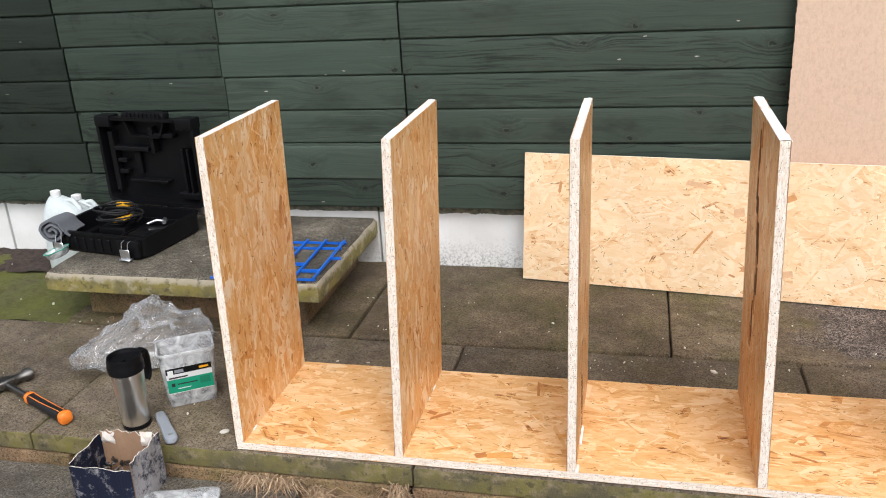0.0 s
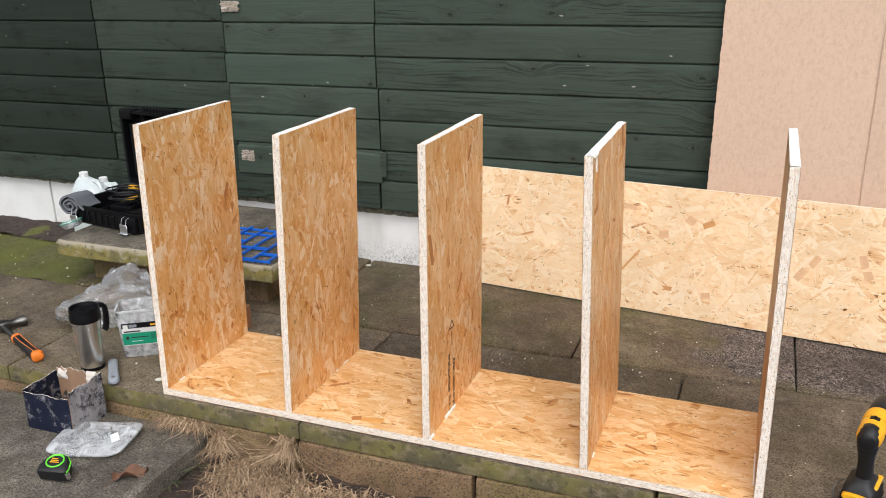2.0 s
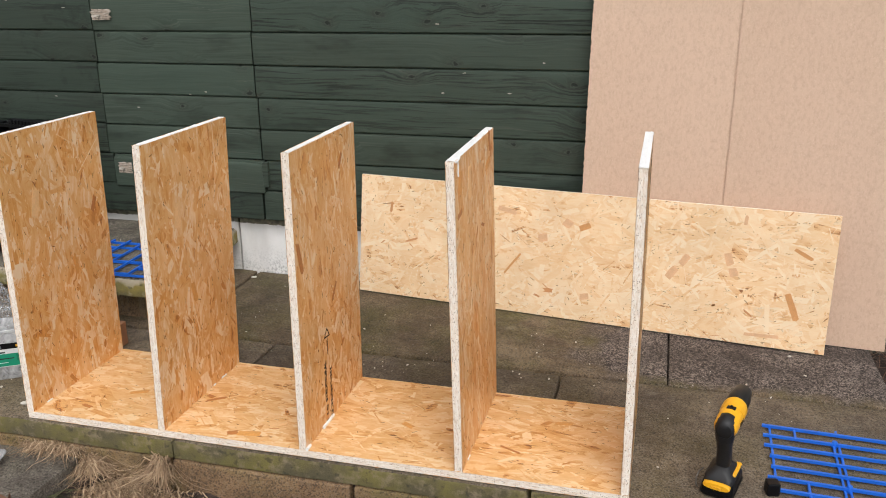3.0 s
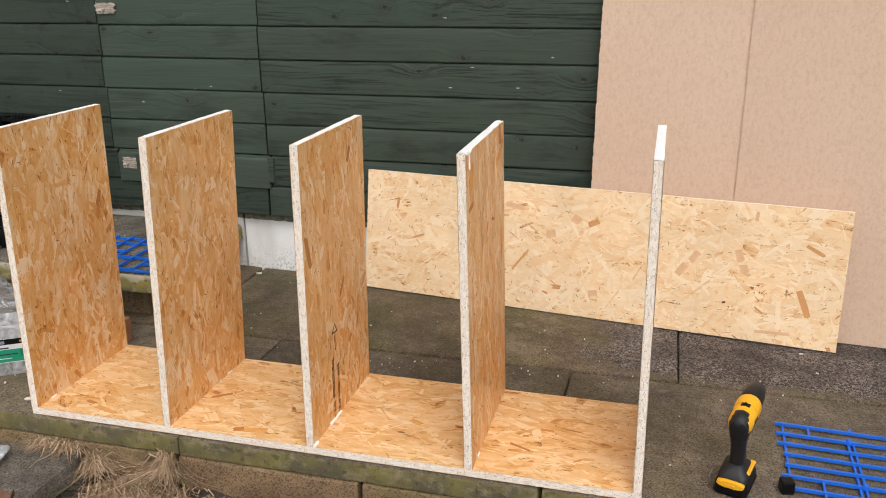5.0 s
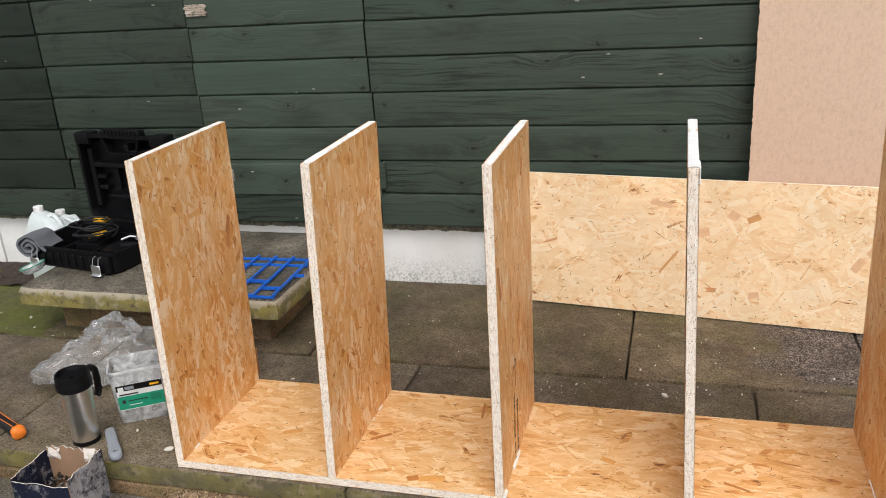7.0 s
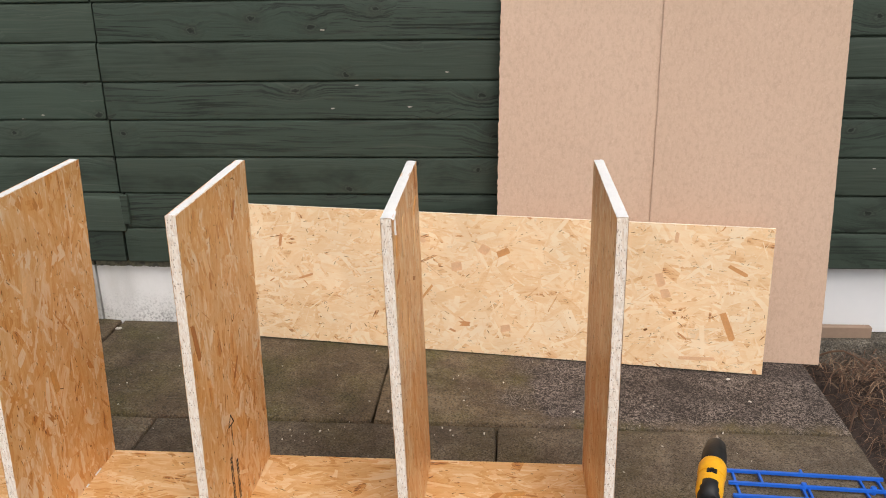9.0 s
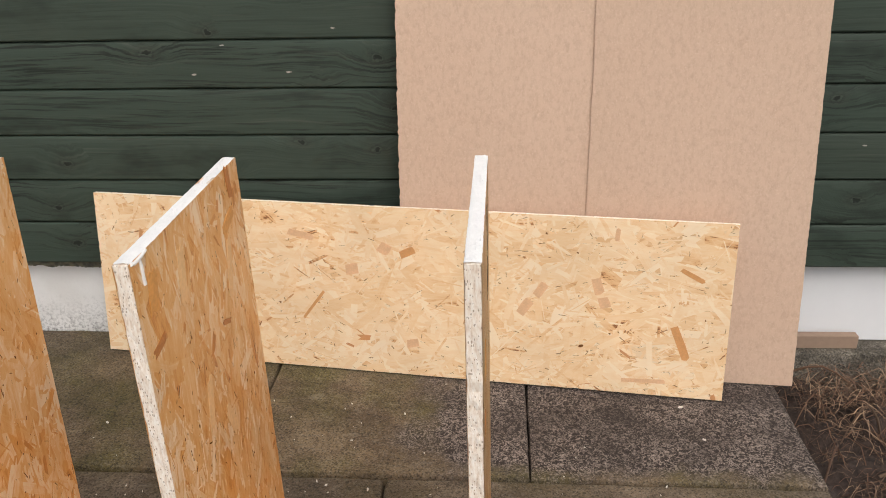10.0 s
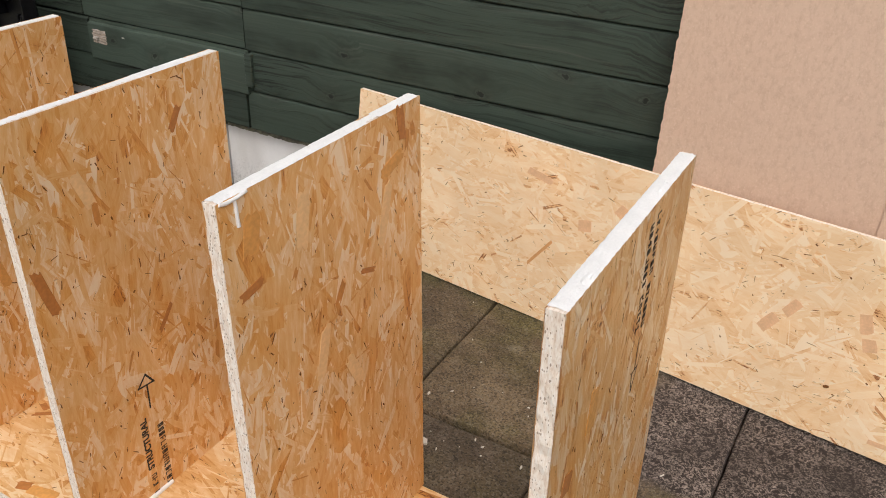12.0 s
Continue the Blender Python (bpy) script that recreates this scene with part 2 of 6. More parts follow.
def paving(name, lo, hi, moss, speck, wet=False, grain=1.0):
    """Weathered concrete paving: exposed grit, dirt in patches and a green film."""
    m = Mat(name)
    m.b.inputs["Specular IOR Level"].default_value = 0.3
    p = m.pos()
    big = m.noise(p, 3.1, 5, 0.6)
    mid = m.noise(p, 17, 5, 0.65)
    grit = m.voronoi(p, 300)
    g = m.split(grit.outputs["Color"])[0]
    fine = m.noise(p, 260, 3, 0.7)
    c = m.mix(m.ramp(m.math("ADD", m.math("MULTIPLY", big, 0.6), m.math("MULTIPLY", mid, 0.4)), (0.36, 0.0), (0.64, 1.0)), lo, hi)
    c = m.mix(m.ramp(m.noise(p, 5.3, 4, 0.6), (0.45, 0.0), (0.66, 0.75)), c, moss)
    c = m.mix(m.math("MULTIPLY", m.math("GREATER_THAN", g, 0.72), m.ramp(mid, (0.4, 0.1), (0.66, speck))), c, (0.34, 0.31, 0.27))
    c = m.mix(m.math("MULTIPLY", m.math("LESS_THAN", g, 0.2), 0.55), c, (0.022, 0.019, 0.016))
    c = m.mix(1.0, c, m.ramp(fine, (0.34, 1.0 - 0.6 * grain), (0.66, 1.0 + 0.55 * grain)), "MULTIPLY")
    c = m.mix(1.0, c, m.ramp(m.noise(p, 8, 7, 0.72), (0.34, 1.0 - 0.55 * grain), (0.66, 1.0 + 0.5 * grain)), "MULTIPLY")
    c = m.mix(m.ramp(m.noise(m.mapped(p, (9, 26, 1), 0.5), 1.0, 5, 0.7), (0.60, 0.0), (0.72, 0.35)), c, (0.30, 0.27, 0.22))
    if wet:
        x, y, _ = m.xyz(p)
        edge = m.math("MULTIPLY_ADD", m.math("SUBTRACT", m.noise(p, 9, 4), 0.5), 0.3, x)
        damp = m.math("MULTIPLY", m.ramp(m.math("SUBTRACT", edge, 1.0), (0.30, 0.0), (0.40, 1.0)), m.ramp(m.math("MULTIPLY_ADD", m.noise(p, 14), 0.12, y), (0.64, 0.0), (0.70, 1.0)))
        worm = m.ramp(m.noise(p, 120, 3, 0.65, distort=1.6), (0.47, 0.0), (0.56, 1.0))
        worn = m.ramp(m.noise(p, 7, 5, 0.65), (0.34, 0.35), (0.58, 1.0))
        dk = m.mix(m.math("MULTIPLY", worm, worn), (0.026, 0.019, 0.016), m.mix(m.ramp(fine, (0.38, 0.0), (0.62, 1.0)), (0.115, 0.090, 0.076), (0.33, 0.27, 0.23)))
        c = m.mix(damp, c, dk)
    c = m.mix(1.0, c, m.math("MULTIPLY_ADD", m.rand(), 0.3, 0.85), "MULTIPLY")
    h = m.math("ADD", m.math("MULTIPLY", g, 0.5), m.math("ADD", fine, mid))
    return m.done(c, m.math("MULTIPLY_ADD", big, 0.3, 0.62), h, 0.5, 0.003)


PAVER = paving("paving_slab_concrete", (0.078, 0.052, 0.031), (0.188, 0.138, 0.080), (0.086, 0.074, 0.022), 0.16, True, 0.55)
FRONT_PAVER = paving("paving_slab_grit", (0.074, 0.054, 0.037), (0.195, 0.150, 0.103), (0.112, 0.088, 0.044), 0.22, True, 0.52)
PATH_MAT = paving("path_concrete", (0.085, 0.072, 0.058), (0.170, 0.148, 0.120), (0.100, 0.088, 0.058), 0.35, False, 0.6)
KERB = paving("kerb_stone", (0.135, 0.082, 0.042), (0.265, 0.165, 0.088), (0.145, 0.110, 0.038), 0.08, False, 0.5)
STEP = paving("step_concrete", (0.082, 0.070, 0.052), (0.185, 0.158, 0.122), (0.080, 0.070, 0.048), 0.4)


def lichen_edge():
    """Rim of old concrete: pale worn arris with yellow-green lichen."""
    m = Mat("lichen_concrete")
    p = m.pos()
    a, b, f = m.noise(p, 11, 5, 0.65), m.noise(p, 28, 4, 0.6), m.noise(p, 210, 3)
    c = m.mix(m.ramp(a, (0.4, 0.0), (0.6, 1.0)), (0.225, 0.185, 0.048), (0.130, 0.112, 0.050))
    z = m.xyz(p)[2]
    worn = m.ramp(m.math("MULTIPLY_ADD", m.math("SUBTRACT", b, 0.5), 0.05, m.math("SUBTRACT", z, 0.10)), (0.046, 0.0), (0.060, 0.75))
    c = m.mix(worn, c, (0.40, 0.35, 0.28))
    c = m.mix(m.ramp(b, (0.54, 0.0), (0.68, 0.7)), c, (0.33, 0.29, 0.19))
    c = m.mix(m.ramp(m.noise(p, 45, 3), (0.58, 0.0), (0.68, 0.6)), c, (0.050, 0.045, 0.025))
    return m.done(c, 0.9, m.math("ADD", m.math("ADD", a, b), f), 0.6, 0.004)


LICHEN = lichen_edge()


def mossy_rim():
    """Edge of a paving slab under olive-green algae with brown gaps."""
    m = Mat("mossy_slab_rim")
    p = m.pos()
    a, b, f = m.noise(p, 7, 5, 0.6), m.noise(p, 34, 4, 0.65), m.noise(p, 230, 3)
    c = m.mix(m.ramp(a, (0.38, 0.0), (0.62, 1.0)), (0.165, 0.140, 0.036), (0.090, 0.076, 0.040))
    c = m.mix(m.ramp(b, (0.5, 0.0), (0.68, 0.8)), c, (0.22, 0.17, 0.105))
    c = m.mix(m.ramp(m.noise(p, 60, 3), (0.56, 0.0), (0.68, 0.6)), c, (0.030, 0.026, 0.016))
    return m.done(c, 0.9, m.math("ADD", m.math("ADD", a, b), f), 0.6, 0.004)


MOSSY_RIM = mossy_rim()


def earth(name, lo, hi, moss=None):
    m = Mat(name)
    p = m.pos()
    a, b, f = m.noise(p, 6, 5, 0.6), m.noise(p, 55, 5, 0.7), m.noise(p, 300, 3)
    c = m.mix(m.ramp(b, (0.35, 0.0), (0.65, 1.0)), lo, hi)
    if moss:
        c = m.mix(m.ramp(a, (0.30, 0.1), (0.62, 0.9)), c, m.mix(b, moss[0], moss[1]))
    return m.done(c, 0.95, m.math("ADD", b, m.math("MULTIPLY", f, 0.6)), 0.8, 0.008)


SOIL = earth("dark_soil", (0.020, 0.013, 0.010), (0.066, 0.043, 0.032))
MOSS = earth("mossy_earth", (0.050, 0.046, 0.020), (0.115, 0.105, 0.045), ((0.060, 0.070, 0.010), (0.150, 0.155, 0.020)))


def plinth_paint():
    """White masonry paint, grey mould speckling its foot and green algae on its upper rim."""
    m = Mat("white_masonry_paint")
    p = m.pos()
    x, _, z = m.xyz(p)
    n, b, f = m.noise(p, 7, 4), m.noise(p, 30, 5, 0.7), m.noise(p, 130, 4, 0.7)
    patch = m.ramp(m.math("MULTIPLY_ADD", m.math("SUBTRACT", n, 0.5), 0.4, m.math("ABSOLUTE", m.math("SUBTRACT", x, 0.34))), (0.20, 1.0), (0.52, 0.12))
    low = m.ramp(m.math("MULTIPLY_ADD", m.math("SUBTRACT", b, 0.5), 0.16, z), (0.0, 0.85), (0.03, 0.6), (0.11, 0.0))
    spots = m.ramp(m.math("ADD", m.math("MULTIPLY", f, 0.62), m.math("MULTIPLY", b, 0.38)), (0.48, 0.0), (0.62, 1.0))
    mould = m.math("MULTIPLY", m.math("MULTIPLY", low, spots), patch)
    c = m.mix(m.ramp(n, (0.3, 0.0), (0.7, 1.0)), (0.66, 0.65, 0.62), (0.78, 0.77, 0.75))
    c = m.mix(m.ramp(m.noise(m.mapped(p, (14, 1, 2.5)), 1.0, 3), (0.56, 0.0), (0.75, 0.4)), c, (0.52, 0.50, 0.45))
    c = m.mix(m.math("MINIMUM", mould, 0.86), c, (0.12, 0.115, 0.105))
    ragged = m.math("GREATER_THAN", m.math("MULTIPLY_ADD", m.math("SUBTRACT", m.noise(p, 24, 4, 0.7), 0.5), 0.022, z), 0.187)
    c = m.mix(m.math("MULTIPLY", ragged, 0.9), c, m.mix(m.ramp(m.noise(p, 60), (0.4, 0.0), (0.62, 1.0)), (0.040, 0.042, 0.022), (0.190, 0.180, 0.100)))
    return m.done(c, 0.75, m.math("ADD", n, m.noise(p, 180, 2)), 0.25, 0.003)


PLINTH = plinth_paint()
WHITE_BOARD = plain("clean_white_board", (0.80, 0.80, 0.80), 0.35, 0, 0.04, 30, 0.03)


def fibreboard():
    m = Mat("fibreboard")
    v = m.vec("ADD", m.obj(), m.mapped(m.rand(), (11, 23, 5)))
    a, b, f = m.noise(v, 1.6, 3), m.noise(v, 70, 5, 0.75), m.noise(v, 420, 2)
    t = m.math("MULTIPLY_ADD", m.rand(), 0.35, m.math("MULTIPLY", a, 0.8))
    c = m.mix(t, (0.565, 0.392, 0.280), (0.70, 0.510, 0.378))
    c = m.mix(m.ramp(m.noise(m.mapped(v, (1.2, 1, 0.7)), 80, 6, 0.78), (0.45, 0.0), (0.68, 0.45)), c, (0.42, 0.265, 0.18))
    c = m.mix(m.ramp(m.noise(v, 240, 3, 0.7), (0.55, 0.0), (0.72, 0.4)), c, (0.80, 0.62, 0.47))
    return m.done(c, m.math("MULTIPLY_ADD", b, 0.2, 0.5), m.math("ADD", b, f), 0.16, 0.001)


MDF = fibreboard()
MDF_EDGE = plain("fibreboard_edge", (0.66, 0.52, 0.40), 0.8, 0, 0.2, 200)
GLUE = plain("dried_white_glue", (0.90, 0.89, 0.87), 0.5, 0, 0.16, 420, 0.9)
INK = plain("black_ink", (0.025, 0.022, 0.022), 0.6)
BLACK = plain("black_plastic", (0.0040, 0.0040, 0.0050), 0.42, 0, 0.25, 140, 0.25)
BLACK.node_tree.nodes["Principled BSDF"].inputs["Specular IOR Level"].default_value = 0.2
RUBBER = plain("black_rubber", (0.008, 0.008, 0.009), 0.55, 0, 0.25, 220, 0.3)
YELLOW = plain("yellow_plastic", (0.80, 0.40, 0.012), 0.42, 0, 0.35, 120, 0.15)
ORANGE = plain("orange_plastic", (0.80, 0.20, 0.02), 0.42, 0, 0.12, 90, 0.1)
BLUE = plain("blue_plastic", (0.012, 0.13, 0.62), 0.38, 0, 0.15, 80, 0.1)
GREEN = plain("lime_plastic", (0.16, 0.75, 0.04), 0.45, 0, 0.1, 90, 0.1)
TEAL = plain("green_print", (0.01, 0.30, 0.17), 0.45, 0, 0.08, 90, 0.05)
WHITE = plain("white_print", (0.78, 0.78, 0.77), 0.5, 0, 0.06, 90, 0.05)
STEEL = plain("brushed_steel", (0.86, 0.84, 0.81), 0.30, 1.0, 0.12, 60, 0.05)
DARK_STEEL = plain("forged_steel", (0.17, 0.16, 0.15), 0.42, 1.0, 0.3, 90, 0.3)
ZINC = plain("zinc_plate", (0.74, 0.75, 0.77), 0.3, 1.0, 0.15, 150, 0.1)
CHUCK = plain("chuck_black", (0.010, 0.0095, 0.009), 0.45, 0.0, 0.25, 150, 0.2)
GREY = plain("grey_plastic", (0.27, 0.29, 0.32), 0.42, 0.0, 0.18, 80, 0.15)
CLOTH = plain("grey_cloth", (0.135, 0.142, 0.158), 0.95, 0, 0.4, 240, 0.8)
BROWN_CARD = plain("brown_card", (0.33, 0.20, 0.12), 0.9, 0, 0.25, 90, 0.3)
CARD_FIBRE = plain("torn_card", (0.62, 0.56, 0.50), 0.95, 0, 0.2, 160, 0.5)
LEAF = plain("dry_leaf", (0.15, 0.072, 0.040), 0.8, 0, 0.7, 70, 0.6)
TIMBER = plain("weathered_batten", (0.30, 0.205, 0.145), 0.8, 0, 0.25, 70, 0.2)
CHALK = plain("pale_chips", (0.66, 0.62, 0.54), 0.8, 0, 0.2, 90, 0.2)


def bare_wood():
    """Weathered bare softwood: grey-white and rusty streaks along the board with a dark knot."""
    m = Mat("bare_wood", 0.85)
    v = m.obj()
    a = m.noise(m.mapped(v, (14, 1, 190)), 1.0, 4, 0.7)
    b = m.noise(m.mapped(v, (40, 1, 60)), 1.0, 4, 0.7)
    c = m.ramp(a, (0.34, (0.10, 0.085, 0.065)), (0.48, (0.34, 0.27, 0.21)), (0.62, (0.62, 0.57, 0.50)))
    c = m.mix(m.ramp(b, (0.50, 0.0), (0.66, 0.85)), c, (0.055, 0.050, 0.038))
    return m.done(c, 0.85, a, 0.5, 0.001)


BARE = bare_wood()
# near-black backing: shade in the gaps between boards, put into the colour
GLOOM = plain("gap_shade_black", (0.010, 0.010, 0.010), 0.9, 0, 0.2, 60)


def worn_blue_card(name, rub):
    m = Mat(name)
    m.b.inputs["Specular IOR Level"].default_value = 0.2
    v = m.obj()
    a, b = m.noise(v, 22, 5, 0.7), m.noise(v, 75, 4, 0.7)
    c = m.mix(a, (0.005, 0.007, 0.018), (0.014, 0.018, 0.040))
    worn = m.ramp(m.math("MULTIPLY_ADD", m.rand(), 0.16, m.math("ADD", m.math("MULTIPLY", a, 0.6), m.math("MULTIPLY", b, 0.4))), (0.60 - rub, 0.0), (0.72 - rub, 0.75))
    c = m.mix(worn, c, (0.42, 0.40, 0.40))
    return m.done(c, 0.7, b, 0.3, 0.002)


BLUE_CARD = worn_blue_card("worn_blue_card", 0.015)
RUBBED_CARD = worn_blue_card("rubbed_blue_card", 0.13)


def straw(name, a, b, c3):
    m = Mat(name, 0.85)
    v = m.obj()
    c = m.ramp(m.island(), (0.0, a), (0.5, b), (1.0, c3))
    c = m.mix(1.0, c, m.math("MULTIPLY_ADD", m.noise(v, 90), 0.7, 0.6), "MULTIPLY")
    return m.done(c)


STRAW = straw("dry_straw", (0.40, 0.275, 0.165), (0.20, 0.125, 0.072), (0.58, 0.43, 0.275))
STEMS = straw("dead_stems", (0.190, 0.102, 0.058), (0.060, 0.033, 0.021), (0.38, 0.250, 0.155))


def clear_film(name, tint, rough, alpha):
    """Milky plastic that lets part of the light through."""
    m = Mat(name, rough)
    v = m.obj()
    n = m.noise(v, 26, 4, 0.6, distort=0.8)
    m.b.inputs["IOR"].default_value = 1.45
    m.b.inputs["Specular IOR Level"].default_value = 0.7
    m.put(m.b.inputs["Alpha"], m.ramp(n, (0.3, alpha * 0.92), (0.7, min(1.0, alpha * 1.1))))
    return m.done(tint, None, n, 0.15, 0.003)


def thin_film(name, rough, milk, relief):
    """Clear film: see-through, with sharp gloss on its folds and a faint milky veil."""
    m = Mat(name)
    v = m.obj()
    n = m.noise(v, 24, 4, 0.6, distort=1.2)
    bump = m.n.new("ShaderNodeBump")
    bump.inputs["Strength"].default_value, bump.inputs["Distance"].default_value = relief, 0.006
    m.put(bump.inputs["Height"], n)
    clear, shine, veil = m.n.new("ShaderNodeBsdfTransparent"), m.n.new("ShaderNodeBsdfGlossy"), m.n.new("ShaderNodeBsdfDiffuse")
    shine.inputs["Roughness"].default_value = rough
    veil.inputs["Color"].default_value = (0.85, 0.86, 0.87, 1)
    m.l.new(bump.outputs[0], shine.inputs["Normal"])
    edge = m.n.new("ShaderNodeFresnel")
    edge.inputs["IOR"].default_value = 1.6
    m.l.new(bump.outputs[0], edge.inputs["Normal"])
    a, b = m.n.new("ShaderNodeMixShader"), m.n.new("ShaderNodeMixShader")
    m.l.new(edge.outputs[0], a.inputs[0])
    m.l.new(clear.outputs[0], a.inputs[1])
    m.l.new(shine.outputs[0], a.inputs[2])
    m.put(b.inputs[0], m.ramp(n, (0.35, milk * 0.4), (0.7, milk * 1.6)))
    m.l.new(a.outputs[0], b.inputs[1])
    m.l.new(veil.outputs[0], b.inputs[2])
    m.l.new(b.outputs[0], m.n["Material Output"].inputs["Surface"])
    return m.m


FILM = thin_film("clear_film", 0.10, 0.13, 0.7)
FROST = thin_film("frosted_film", 0.2, 0.34, 0.5)
TUB = thin_film("translucent_tub", 0.14, 0.44, 0.15)
JUG = clear_film("milky_plastic", (0.66, 0.71, 0.71), 0.3, 0.85)


# ---- mesh helpers ----
def finish(ob, bm, mats):
    me = bpy.data.meshes.new(ob if isinstance(ob, str) else ob.name)
    bmesh.ops.recalc_face_normals(bm, faces=bm.faces)
    bm.to_mesh(me)
    bm.free()
    for k in mats if isinstance(mats, (list, tuple)) else [mats]:
        me.materials.append(k)
    return me


def flat_mesh(bm, mat):
    me = bpy.data.meshes.new("strand_layer")
    bm.to_mesh(me)
    bm.free()
    for k in (mat, SLIT, ROSY if mat is STRAND_PALE else AMBER):
        me.materials.append(k)
    return me


def smooth(me, angle=40):
    for p in me.polygons:
        p.use_smooth = True
    me.set_sharp_from_angle(angle=radians(angle))
    return me


def thing(name, label, category, m=None, group="", kind=""):
    ob = new(name)
    ob.empty_display_size = 0.02
    ob.matrix_world = m or Matrix()
    return tagged(ob, label, category, group, kind)


def part(name, bm, mats, parent, label="", m=None, soft=0):
    me = finish(name, bm, mats) if name != "strand_layer" else flat_mesh(bm, mats)
    if soft:
        smooth(me, soft)
    ob = new(name, me)
    ob.parent = parent
    if m is not None:
        ob.matrix_basis = m
    return tagged(ob, label)


def solid(name, bm, mats, label, category, m=None, kind="", group="", soft=0):
    me = finish(name, bm, mats)
    if soft:
        smooth(me, soft)
    ob = new(name, me)
    if m is not None:
        ob.matrix_world = m
    return tagged(ob, label, category, group, kind)


def face(bm, pts, mat=0):
    f = bm.faces.new([bm.verts.new(p) for p in pts])
    f.material_index = mat
    return f


def block(bm, lo, hi, m=None, bevel=0.0, mat=0, seg=1):
    """A box from corner lo to corner hi, optionally placed by m and bevelled."""
    lo, hi = Vector(lo), Vector(hi)
    made = bmesh.ops.create_cube(bm, size=1, matrix=Matrix.Translation((lo + hi) / 2) @ Matrix.Diagonal((*(hi - lo), 1)))
    vs = made["verts"]
    fs = {f for v in vs for f in v.link_faces}
    for f in fs:
        f.material_index = mat
    if bevel:
        es = list({e for v in vs for e in v.link_edges})
        r = bmesh.ops.bevel(bm, geom=es, offset=bevel, segments=seg, affect="EDGES", profile=0.6)
        vs = list({v for f in r["faces"] for v in f.verts} | {v for v in vs if v.is_valid})
        for f in r["faces"]:
            f.material_index = mat
    if m is not None:
        bmesh.ops.transform(bm, matrix=m, verts=vs)
    return vs


def rrect(w, h, r, n=4):
    """Points of a rounded rectangle about the origin."""
    out = []
    r = min(r, w / 2 - 1e-5, h / 2 - 1e-5)
    for sx, sy, a0 in ((1, 1, 0), (-1, 1, 90), (-1, -1, 180), (1, -1, 270)):
        for i in range(n + 1):
            a = radians(a0 + 90 * i / n)
            out.append((sx * (w / 2 - r) + r * math.cos(a), sy * (h / 2 - r) + r * math.sin(a)))
    return out


def loft(bm, rings, mat=0, caps=True):
    """Skin a list of closed rings of equal length."""
    vs = [[bm.verts.new(p) for p in ring] for ring in rings]
    n = len(vs[0])
    for a, b in zip(vs, vs[1:]):
        for i in range(n):
            f = bm.faces.new((a[i], a[(i + 1) % n], b[(i + 1) % n], b[i]))
            f.material_index = mat
    if caps:
        for ring in (vs[0], vs[-1]):
            bm.faces.new(ring).material_index = mat


def circle(r, z, n=24, cx=0.0, cy=0.0):
    return [(cx + r * math.cos(2 * math.pi * i / n), cy + r * math.sin(2 * math.pi * i / n), z) for i in range(n)]


def lathe(bm, profile, n=24, mat=0, caps=True, m=None):
    """Turn (radius, height) pairs about z."""
    start = len(bm.verts)
    loft(bm, [circle(r, z, n) for r, z in profile], mat, caps)
    if m is not None:
        bm.verts.ensure_lookup_table()
        bmesh.ops.transform(bm, matrix=m, verts=bm.verts[start:])


def tube(bm, pts, r, n=6, mat=0, taper=1.0):
    """A round bar along a polyline."""
    pts = [Vector(p) for p in pts]
    rings = []
    for i, p in enumerate(pts):
        d = (pts[min(i + 1, len(pts) - 1)] - pts[max(i - 1, 0)]).normalized()
        a = d.cross(Vector((0.31, 0.17, 0.93))).normalized()
        b = d.cross(a)
        k = r * (1 + (taper - 1) * i / max(1, len(pts) - 1))
        rings.append([p + k * (math.cos(2 * math.pi * j / n) * a + math.sin(2 * math.pi * j / n) * b) for j in range(n)])
    loft(bm, rings, mat)


def bar(bm, a, b, w, h, mat=0):
    """A flat rectangular bar from a to b, h measured upward."""
    a, b = Vector(a), Vector(b)
    d = (b - a).normalized()
    s = d.cross(Vector((0, 0, 1))).normalized() * w / 2
    u = Vector((0, 0, h))
    loft(bm, [[p + s, p - s, p - s + u, p + s + u] for p in (a, b)], mat)


# ---- the setting ----
def rough_slab(x0, x1, y0, y1, z0, z1, seed, jag=0.003, round_=0.006, step=0.05):
    """A cast slab with a slightly uneven outline and worn arrises."""
    rng = random.Random(seed)
    out = []
    for (ax, ay), (bx, by) in (((x0, y0), (x1, y0)), ((x1, y0), (x1, y1)), ((x1, y1), (x0, y1)), ((x0, y1), (x0, y0))):
        n = max(2, int(math.hypot(bx - ax, by - ay) / step))
        for i in range(n):
            t = i / n
            j = jag * (2.0 if i == 0 else 1.0)
            cx, cy = (x0 + x1) / 2, (y0 + y1) / 2
            px, py = ax + (bx - ax) * t, ay + (by - ay) * t
            k = rng.uniform(0, j)
            out.append((px - math.copysign(k, px - cx), py - math.copysign(k, py - cy)))
    bm = bmesh.new()
    cx, cy = (x0 + x1) / 2, (y0 + y1) / 2

    def ring(inset, z, wob=0.0):
        return [(x - math.copysign(min(inset, abs(x - cx)), x - cx), y - math.copysign(min(inset, abs(y - cy)), y - cy), z + rng.uniform(-wob, wob)) for x, y in out]

    loft(bm, [ring(0, z0), ring(0, z1 - round_, 0.002), ring(round_ * 0.35, z1 - round_ * 0.35, 0.001), ring(round_ * 1.3, z1)])
    return bm


